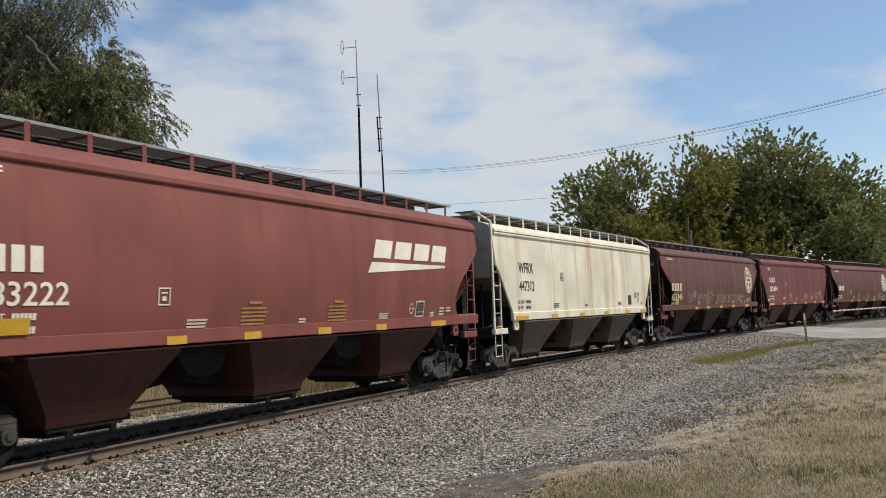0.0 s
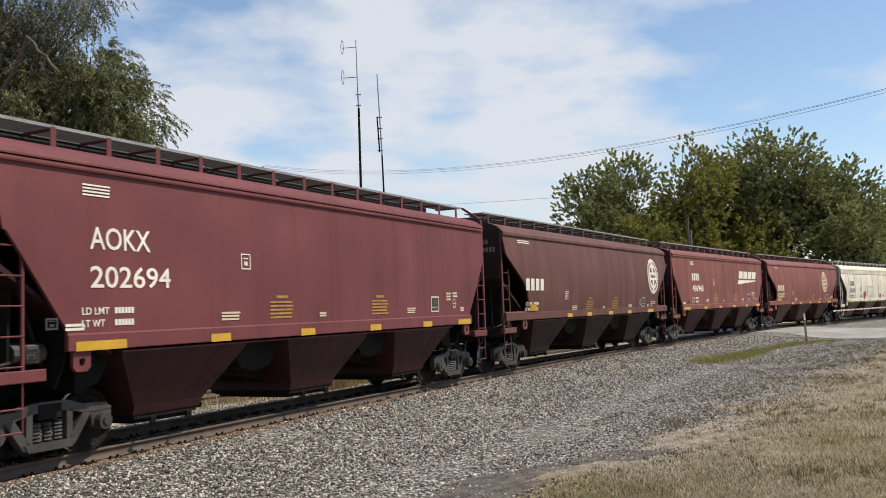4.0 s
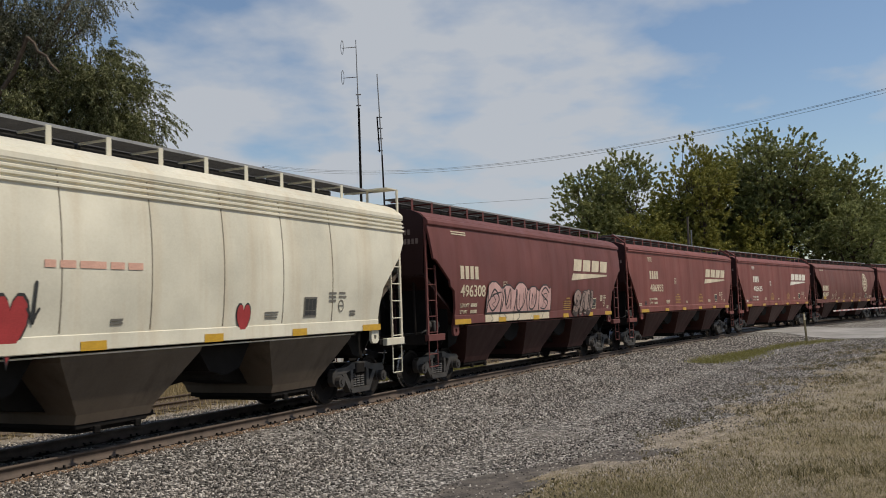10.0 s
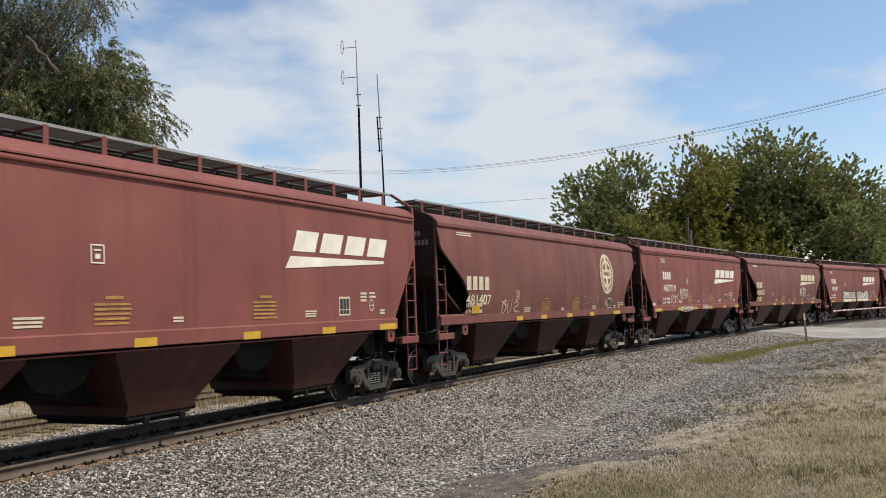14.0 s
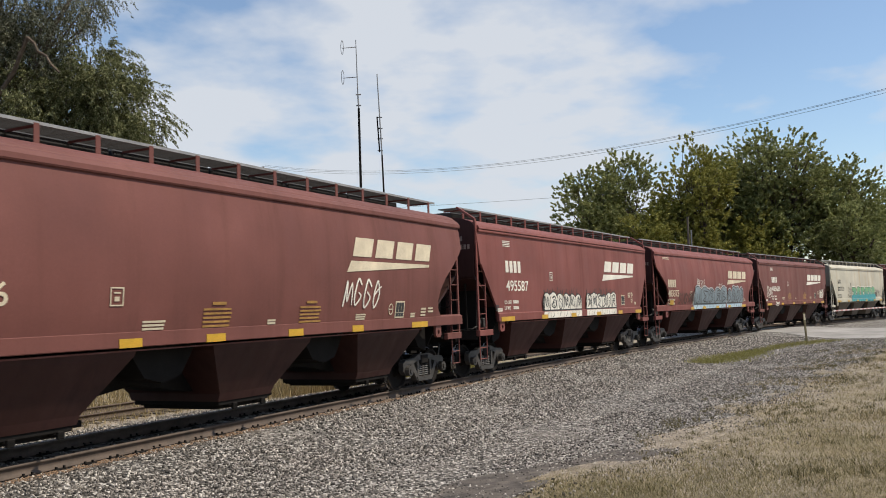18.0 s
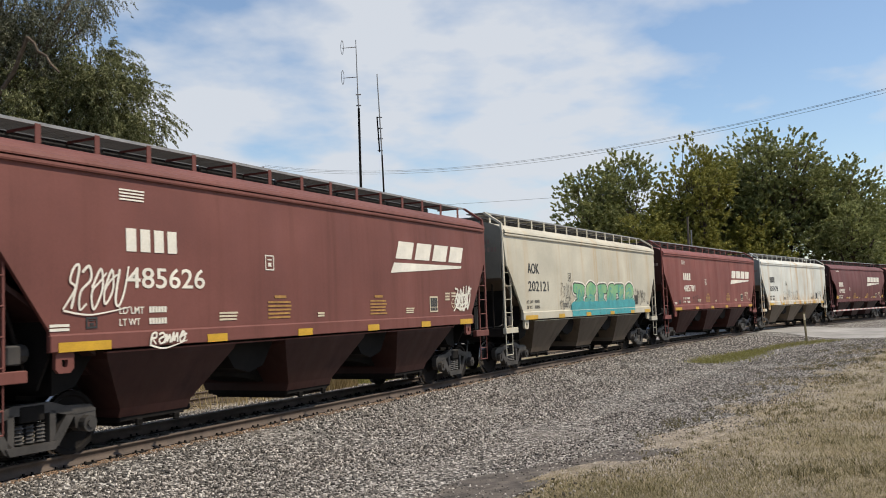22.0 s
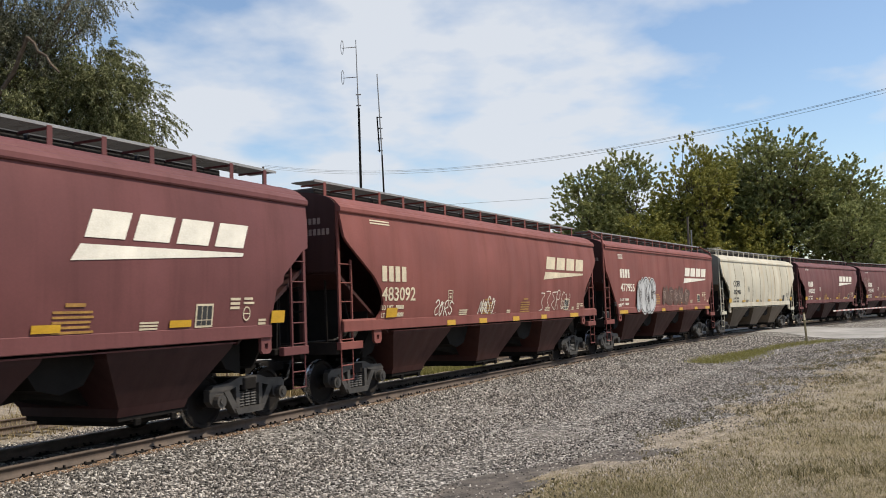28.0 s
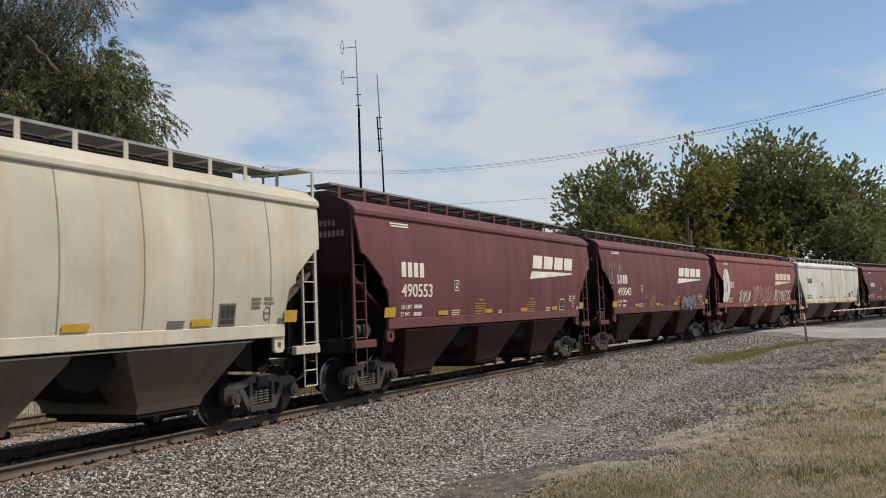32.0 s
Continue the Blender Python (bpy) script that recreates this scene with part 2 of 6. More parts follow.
def prism(bm, pts, lo, hi, axis="y"):
    """A flat outline given thickness along an axis: (x, z) along y, (y, z) along x, (x, y) along z."""
    def at(p, d):
        return {"y": (p[0], d, p[1]), "x": (d, p[0], p[1]), "z": (p[0], p[1], d)}[axis]
    a = [bm.verts.new(at(p, lo)) for p in pts]
    b = [bm.verts.new(at(p, hi)) for p in pts]
    bm.faces.new(a)
    bm.faces.new(b[::-1])
    n = len(pts)
    for i in range(n):
        j = (i + 1) % n
        bm.faces.new((a[i], b[i], b[j], a[j]))


def bar(bm, a, b, r, n=6, r2=None):
    """A round bar from a to b."""
    a, b = Vector(a), Vector(b)
    d = (b - a).normalized()
    u = d.orthogonal().normalized()
    w = d.cross(u)
    r2 = r if r2 is None else r2
    ring = []
    for p, q in ((a, r), (b, r2)):
        ring.append([bm.verts.new(p + u * math.cos(2 * math.pi * k / n) * q + w * math.sin(2 * math.pi * k / n) * q) for k in range(n)])
    for k in range(n):
        j = (k + 1) % n
        bm.faces.new((ring[0][k], ring[0][j], ring[1][j], ring[1][k]))
    bm.faces.new(ring[0][::-1])
    bm.faces.new(ring[1])


def pipe(bm, pts, r, n=6):
    for a, b in zip(pts, pts[1:]):
        bar(bm, a, b, r, n)


def lathe(bm, prof, n=28, axis="y"):
    """Turns an outline of (radius, offset) round an axis."""
    rings = []
    for r, d in prof:
        ring = []
        for k in range(n):
            c, s = math.cos(2 * math.pi * k / n) * r, math.sin(2 * math.pi * k / n) * r
            ring.append(bm.verts.new((c, d, s) if axis == "y" else (c, s, d)))
        rings.append(ring)
    for a, b in zip(rings, rings[1:]):
        for k in range(n):
            j = (k + 1) % n
            bm.faces.new((a[k], a[j], b[j], b[k]))
    bm.faces.new(rings[0])
    bm.faces.new(rings[-1][::-1])


def raw_mesh(name, verts, faces, mats, smooth=False):
    """A large mesh from arrays; faces all have the same number of corners."""
    me = bpy.data.meshes.new(name)
    verts, faces = np.asarray(verts, np.float32), np.asarray(faces, np.int32)
    k = faces.shape[1]
    me.vertices.add(len(verts))
    me.vertices.foreach_set("co", verts.ravel())
    me.loops.add(faces.size)
    me.loops.foreach_set("vertex_index", faces.ravel())
    me.polygons.add(len(faces))
    me.polygons.foreach_set("loop_start", np.arange(0, faces.size, k, dtype=np.int32))
    me.polygons.foreach_set("loop_total", np.full(len(faces), k, np.int32))
    me.update(calc_edges=True)
    me.validate()
    for m in mats:
        me.materials.append(m)
    if smooth:
        me.shade_smooth()
    return me


def place_mesh(name, mesh, parent=None, label="", category="", kind="", group=""):
    ob = new(name, mesh)
    if parent:
        ob.parent = parent
    return tagged(ob, label, category, group, kind)


# ---------------------------------------------------------------- ground
def ground_material():
    m, n, l, b = material("ground", 0.95)
    big = noise_node(n, l, 0.25, 6, 0.6).outputs["Fac"]
    mid = noise_node(n, l, 1.3, 6, 0.65).outputs["Fac"]
    fine = noise_node(n, l, 19.0, 6, 0.8).outputs["Fac"]
    dirt = ramp(n, l, fine, [(0.34, (0.085, 0.069, 0.052)), (0.66, (0.41, 0.35, 0.275))])
    straw = ramp(n, l, fine, [(0.34, (0.085, 0.065, 0.034)), (0.66, (0.33, 0.262, 0.152))])
    green = ramp(n, l, fine, [(0.34, (0.045, 0.04, 0.016)), (0.66, (0.17, 0.145, 0.062))])
    g = mix(n, l, ramp(n, l, mid, [(0.48, (0, 0, 0)), (0.66, (0.8, 0.8, 0.8))]), straw, green)
    col = mix(n, l, ramp(n, l, big, [(0.46, (0, 0, 0)), (0.62, (0.85, 0.85, 0.85))]), dirt, g)
    blotch = noise_node(n, l, 2.6, 7, 0.75).outputs["Fac"]
    col = mix(n, l, 0.75, col, ramp(n, l, blotch, [(0.36, (0.22, 0.2, 0.17)), (0.62, (0.72, 0.71, 0.69))]), "OVERLAY")
    l.new(col, b.inputs["Base Color"])
    bump(n, l, b, fine, 0.5, 0.03)
    return m


def gravel_material():
    m, n, l, b = material("gravel_bed", 0.95)
    co = n.new("ShaderNodeTexCoord")
    v = n.new("ShaderNodeTexVoronoi")
    v.inputs["Scale"].default_value = 22.0
    l.new(co.outputs["Object"], v.inputs["Vector"])
    sep = n.new("ShaderNodeSeparateColor")
    l.new(v.outputs["Color"], sep.inputs["Color"])
    col = ramp(n, l, sep.outputs[0], [(0.0, (0.014, 0.012, 0.010)), (0.42, (0.075, 0.067, 0.058)), (0.8, (0.26, 0.235, 0.208)), (1.0, (0.62, 0.58, 0.53))])
    patch = noise_node(n, l, 0.35, 5, 0.6).outputs["Fac"]
    col = mix(n, l, ramp(n, l, patch, [(0.48, (0, 0, 0)), (0.72, (0.5, 0.5, 0.5))]), col, (0.18, 0.155, 0.132))
    l.new(col, b.inputs["Base Color"])
    bump(n, l, b, v.outputs["Distance"], 1.0, 0.03)
    return m


M_GROUND = ground_material()
M_GRAVEL = gravel_material()


def axis_steps(fine_lo, fine_hi, step, far):
    a = list(np.arange(fine_lo, fine_hi + step / 2, step))
    d, v = step, fine_hi
    hi = []
    while v < far:
        d *= 1.35
        v += d
        hi.append(v)
    d, v, lo = step, fine_lo, []
    while v > -far:
        d *= 1.35
        v -= d
        lo.append(v)
    return np.array(lo[::-1] + a + hi)


def grid_faces(nx, ny):
    i, j = np.meshgrid(np.arange(nx - 1), np.arange(ny - 1), indexing="ij")
    a = (i * ny + j).ravel()
    return np.stack([a, a + ny, a + ny + 1, a + 1], 1)


def lawn_edge(s):
    """Where the gravel gives way to grass on the camera's side."""
    return np.interp(s, [-4, -1, 0.3, 1.8, 5, 10, 14, 30], [6.9, 7.35, 7.95, 8.4, 8.7, 9.05, 9.4, 10.3])


def build_ground():
    xs, ys = axis_steps(-40, 70, 0.8, 3500), axis_steps(2, 110, 0.8, 3500)
    gx, gy = np.meshgrid(xs, ys, indexing="ij")
    s, o = track_coords(gx.ravel(), gy.ravel())
    z = ground_z(s, o)
    near = np.hypot(gx.ravel(), gy.ravel()) < 150
    bumps = np.array([noise.noise((x * 0.6, y * 0.6, 0.0)) if k else 0.0 for x, y, k in zip(gx.ravel(), gy.ravel(), near)])
    z = z + bumps * 0.035 * np.clip((abs(o) - 1.5) / 2, 0, 1)
    # the ground dips a hand under the gravel bed
    z = z - 0.06 * (o > -5.0) * (o < lawn_edge(s) - 0.7)
    me = raw_mesh("ground", np.stack([gx.ravel(), gy.ravel(), z], 1), grid_faces(len(xs), len(ys)), [M_GROUND], True)
    place_mesh("ground", me, None, "dry grass, dirt and gravel beside the railway", "ground", "structure")


def strip(s0, s1, ds, offs, lift, name, mat, wobble=0.0, by_lawn=False):
    """A sheet along the track; its last line, or all of them, are counted from the edge of the lawn."""
    ss = np.arange(s0, s1 + ds / 2, ds)
    pts = []
    for o in offs:
        oo = o + (lawn_edge(ss) if by_lawn or o == offs[-1] else 0 * ss)
        if wobble and o in (offs[0], offs[-1]):
            oo = oo + np.array([(noise.noise((q * 0.35, o, 3.0)) + 0.5 * noise.noise((q * 1.9, o, 8.0))) * wobble for q in ss])
        p = on_track(ss, oo)
        p[:, 2] = ground_z(ss, oo) + lift
        pts.append(p)
    pts = np.array(pts).reshape(-1, 3)
    return raw_mesh(name, pts, grid_faces(len(offs), len(ss)), [mat], True)


build_ground()
BED = place_mesh("ballast_bed", strip(-400, 400, 1.0, [-4.7, -4.2, -2.6, -1.5, -0.6, 0.6, 0.95, 1.5, 2.2, 3.4, 4.6, 6.2, 0.25], 0.0, "ballast_bed", M_GRAVEL, 0.6),
           None, "grey crushed stone ballast bed under the track", "ballast", "structure")


place_mesh("dirt_patch", strip(-6, 1.6, 0.12, [-0.95, -0.6, -0.3, 0.15], 0.006, "dirt_patch", mottled("damp_soil", (0.088, 0.073, 0.061), 0.95, 0, 0.6, 4.0, 40, 0.6), 0.45, True),
           None, "bare dark soil along the edge of the gravel", "soil", "structure")


def rail_profile():
    return [(-0.07, -0.17), (0.07, -0.17), (0.07, -0.155), (0.012, -0.13), (0.012, -0.045), (0.036, -0.035), (0.036, -0.008), (0.026, 0.0),
            (-0.026, 0.0), (-0.036, -0.008), (-0.036, -0.035), (-0.012, -0.045), (-0.012, -0.13), (-0.07, -0.155)]


def rail_mesh(o, base=0.0):
    ss = np.concatenate([np.arange(-400, -20, 4.0), np.arange(-20, 120, 1.0), np.arange(120, 401, 4.0)])
    prof = rail_profile()
    rings = [on_track(ss, o + dy, dz + CANT * o + base) for dy, dz in prof]
    n = len(ss)
    pts = np.array(rings).reshape(-1, 3)
    fs = []
    for k in range(len(prof)):
        j = (k + 1) % len(prof)
        i = np.arange(n - 1)
        fs.append(np.stack([k * n + i, k * n + i + 1, j * n + i + 1, j * n + i], 1))
    return raw_mesh("rail", pts, np.concatenate(fs), [M_RAIL])


track = thing("railway_track", "curved railway track with rusty rails on wooden ties", "track", kind="structure")
for o in (0.753, -0.753):
    place_mesh("rail", rail_mesh(o), track)
siding = thing("siding_track", "disused second track with rusty rails behind the train", "track", kind="structure")
for o in (-6.55, -7.98):
    place_mesh("rail", rail_mesh(o, -0.40), siding)


def tie_mesh(bm):
    box(bm, -0.115, 0.115, -1.3, 1.3, -0.34, -0.172, 0.012)


def plate_mesh(bm):
    box(bm, -0.10, 0.10, -0.16, 0.16, -0.172, -0.158)
    for x in (-0.07, 0.07):
        for y in (-0.10, 0.10):
            box(bm, x - 0.012, x + 0.012, y - 0.014, y + 0.014, -0.16, -0.125)


def build_ties():
    for k in range(-18, 112):
        s = 0.5 * k + random.uniform(-0.03, 0.03)
        if 44.5 < s < 57:
            continue
        m = car_pose(s, 0.5)
        t = part("tie", shared("tie", M_TIE, tie_mesh), None, track)
        t.matrix_basis = m @ pose(0, random.uniform(-0.05, 0.05), 0, 0, 0, random.uniform(-1.5, 1.5))
        for sy in (-1, 1):
            pl = part("tie_plate", shared("tie_plate", M_DARK, plate_mesh), None, t)
            pl.location = (0, sy * 0.753, 0)
    bm = bmesh.new()
    far = [0.5 * k for k in range(112, 300)] + [0.5 * k for k in range(-120, -18)]
    for s in far:
        m = car_pose(s, 0.5)
        n0 = len(bm.verts)
        box(bm, -0.115, 0.115, -1.3, 1.3, -0.34, -0.172)
        bm.verts.ensure_lookup_table()
        for v in bm.verts[n0:]:
            v.co = m @ v.co
    tagged(part("distant_ties", bm, M_TIE, track), kind="stuff")
    bm = bmesh.new()
    for k in range(-30, 160):
        m = car_pose(0.52 * k, 0.5) @ pose(0, 7.265, -0.40)
        n0 = len(bm.verts)
        box(bm, -0.11, 0.11, -1.25, 1.25, -0.34, -0.18)
        bm.verts.ensure_lookup_table()
        for v in bm.verts[n0:]:
            v.co = m @ v.co
    tagged(part("siding_ties", bm, M_TIE, siding), kind="stuff")


# ---------------------------------------------------------------- road crossing
def road_material():
    m, n, l, b = material("worn_pale_road", 0.9)
    a = noise_node(n, l, 0.5, 6, 0.6).outputs["Fac"]
    f = noise_node(n, l, 25.0, 4, 0.7).outputs["Fac"]
    col = ramp(n, l, a, [(0.35, (0.21, 0.195, 0.178)), (0.65, (0.34, 0.32, 0.295))])
    col = mix(n, l, 0.4, col, ramp(n, l, f, [(0.3, (0.35, 0.35, 0.35)), (0.7, (0.7, 0.7, 0.7))]), "OVERLAY")
    l.new(col, b.inputs["Base Color"])
    bump(n, l, b, f, 0.3, 0.01)
    return m


M_ROAD = road_material()


def road_patch(o_list, lo, hi, lift, name, mat, n=12):
    """A sheet across the track between two lines s = lo(o) and s = hi(o)."""
    pts = []
    for o in o_list:
        ss = np.linspace(lo(o), hi(o), n)
        p = on_track(ss, o + 0 * ss)
        p[:, 2] = ground_z(ss, o + 0 * ss) + lift
        pts.append(p)
    return raw_mesh(name, np.array(pts).reshape(-1, 3), grid_faces(len(o_list), n), [mat], True)


def road_lo(o):
    return 45.6 - 0.85 * max(0.0, o - 2.0) + 0.8 * math.sin(o * 0.9) * 0.3


def road_hi(o):
    return 56.2 + 0.2 * max(0.0, o - 2.0)


place_mesh("road", road_patch([0.80 + 0.8 * k for k in range(60)], road_lo, road_hi, 0.03, "road", M_ROAD), None, "pale worn road over the level crossing", "road", "structure")
place_mesh("road", road_patch([-50 + 0.8 * k for k in range(62)], road_lo, road_hi, 0.03, "road", M_ROAD), None, "pale worn road behind the track", "road", "structure")
place_mesh("crossing_panel", road_patch([-0.68, 0.0, 0.68], lambda o: 45.6, lambda o: 56.2, 0.03, "crossing_panel", M_ROAD), None, "worn crossing surface between the rails", "crossing", "structure")
place_mesh("gravel_lot", road_patch([-34 + 2 * k for k in range(12)], lambda o: 19 - 0.25 * (o + 10), lambda o: 45.4, 0.05, "gravel_lot", M_ROAD), None, "pale gravel lot behind the railway", "gravel lot", "structure")

# ---------------------------------------------------------------- stones and grass
M_STONE = None


def stone_material():
    m, n, l, b = material("crushed_stone", 0.9)
    g = n.new("ShaderNodeNewGeometry")
    col = ramp(n, l, g.outputs["Random Per Island"], [(0.0, (0.017, 0.0145, 0.012)), (0.35, (0.076, 0.067, 0.058)), (0.7, (0.215, 0.190, 0.167)), (1.0, (0.60, 0.55, 0.495))])
    f = noise_node(n, l, 60.0, 3).outputs["Fac"]
    col = mix(n, l, 0.3, col, ramp(n, l, f, [(0.3, (0.35, 0.33, 0.3)), (0.7, (0.7, 0.7, 0.7))]), "OVERLAY")
    l.new(col, b.inputs["Base Color"])
    return m


M_STONE = stone_material()
M_STAINED = mottled("rust_stained_stone", (0.19, 0.12, 0.075), 0.9, 0, 0.4, 9.0)
_OCT = np.array([(1, 0, 0), (-1, 0, 0), (0, 1, 0), (0, -1, 0), (0, 0, 1), (0, 0, -1)], float)
_OCF = np.array([(0, 2, 4), (2, 1, 4), (1, 3, 4), (3, 0, 4), (2, 0, 5), (1, 2, 5), (3, 1, 5), (0, 3, 5)])


def scatter_stones(name, s, o, size, lift, rng, mat=None, label="loose grey crushed stone of the ballast"):
    n = len(s)
    p = on_track(s, o)
    p[:, 2] = ground_z(s, o) + lift
    a = rng.uniform(0, 6.283, n)
    sc = size[:, None] * rng.uniform(0.55, 1.15, (n, 3))
    v = _OCT[None] * sc[:, None, :] * rng.uniform(0.7, 1.3, (n, 6, 1))
    v = v + rng.normal(0, 0.16, (n, 6, 3)) * size[:, None, None]
    c, q = np.cos(a)[:, None], np.sin(a)[:, None]
    x = v[..., 0] * c - v[..., 2] * q
    z = v[..., 0] * q + v[..., 2] * c
    v = np.stack([x, v[..., 1], z], -1) + p[:, None, :]
    f = (_OCF[None] + 6 * np.arange(n)[:, None, None]).reshape(-1, 3)
    me = raw_mesh(name, v.reshape(-1, 3), f, [mat or M_STONE])
    place_mesh(name, me, None, label, "ballast", "stuff")


def build_stones():
    rng = np.random.default_rng(5)
    # near shoulder of the track, thinning towards the grass and the distance
    s = -9.5 + 60 * rng.random(228000) ** 1.7
    o = 0.86 + 9.6 * rng.random(228000)
    thin = np.minimum(np.interp(o, [0.9, 1.2, 4.6, 6.4], [0.35, 1, 0.9, 0.8]), np.interp(o - lawn_edge(s), [-1.6, -0.6, 0.0, 0.8, 1.6], [0.8, 0.62, 0.5, 0.22, 0.02]))
    lump = np.array([noise.noise((a * 0.45, b * 0.45, 9.0)) for a, b in zip(s, o)])
    keep = rng.random(len(s)) < thin * np.clip(0.72 + 1.1 * lump, 0.2, 1)
    keep &= ~((s > 43) & (s < 58))
    s, o = s[keep], o[keep]
    size = rng.uniform(0.012, 0.031, len(s)) * np.interp(s, [-9, 10, 40], [1, 1.15, 1.6]) * np.interp(o, [0.9, 4.5, 7], [1.05, 0.95, 0.75])
    scatter_stones("ballast_stones", s, o, size, 0.004, rng)
    # rust-stained stones along the near rail
    s = -9.5 + 55 * rng.random(10000) ** 1.5
    o = 0.84 + 0.30 * rng.random(10000)
    k = ~((s > 43) & (s < 58))
    scatter_stones("stained_stones", s[k], o[k], rng.uniform(0.016, 0.032, k.sum()), 0.0, rng, M_STAINED, "rust-stained stones along the rail")
    s = -9.5 + 28 * rng.random(31000)
    o = -5.6 + 4.7 * rng.random(31000)
    scatter_stones("ballast_stones", s, o, rng.uniform(0.018, 0.034, len(s)), 0.004, rng)
    s = -9.5 + 40 * rng.random(9000)
    o = -0.6 + 1.2 * rng.random(9000)
    scatter_stones("ballast_stones", s, o, rng.uniform(0.018, 0.032, len(s)), 0.002, rng)


def blade_material(name, stops, rough=0.8, through_light=0.3):
    m, n, l, b = material(name, rough)
    b.inputs["Specular IOR Level"].default_value = 0.25
    g = n.new("ShaderNodeNewGeometry")
    col = ramp(n, l, g.outputs["Random Per Island"], stops)
    l.new(col, b.inputs["Base Color"])
    tr = n.new("ShaderNodeBsdfTranslucent")
    l.new(col, tr.inputs["Color"])
    ms = n.new("ShaderNodeMixShader")
    ms.inputs[0].default_value = through_light
    l.new(b.outputs[0], ms.inputs[1])
    l.new(tr.outputs[0], ms.inputs[2])
    l.new(ms.outputs[0], n["Material Output"].inputs["Surface"])
    return m


M_LAWN = blade_material("dry_lawn", [(0.0, (0.085, 0.078, 0.03)), (0.35, (0.18, 0.16, 0.07)), (0.6, (0.32, 0.27, 0.15)), (1.0, (0.52, 0.44, 0.27))])
M_CLUMP = blade_material("brown_green_clump", [(0.0, (0.05, 0.045, 0.018)), (0.6, (0.12, 0.105, 0.042)), (1.0, (0.25, 0.205, 0.10))])
M_STRAW = blade_material("straw", [(0.0, (0.20, 0.15, 0.07)), (0.6, (0.36, 0.28, 0.15)), (1.0, (0.48, 0.39, 0.22))])
M_WEED = blade_material("green_weed", [(0.0, (0.15, 0.145, 0.04)), (0.6, (0.25, 0.235, 0.075)), (1.0, (0.38, 0.34, 0.14))])


def blades(name, x, y, z, h, w, mat, label, category, rng, lean=0.5):
    n = len(x)
    a = rng.uniform(0, 6.283, n)
    d = np.stack([np.cos(a), np.sin(a)], 1)
    ln = rng.normal(0, lean, (n, 2)) * h[:, None]
    base = np.stack([x, y, z], 1)
    v = np.empty((n, 3, 3))
    v[:, 0] = base
    v[:, 1] = base
    v[:, 0, :2] -= d * w[:, None]
    v[:, 1, :2] += d * w[:, None]
    v[:, 2] = base
    v[:, 2, :2] += ln
    v[:, 2, 2] += h
    f = np.arange(3 * n).reshape(-1, 3)
    return place_mesh(name, raw_mesh(name, v.reshape(-1, 3), f, [mat]), None, label, category, "stuff")


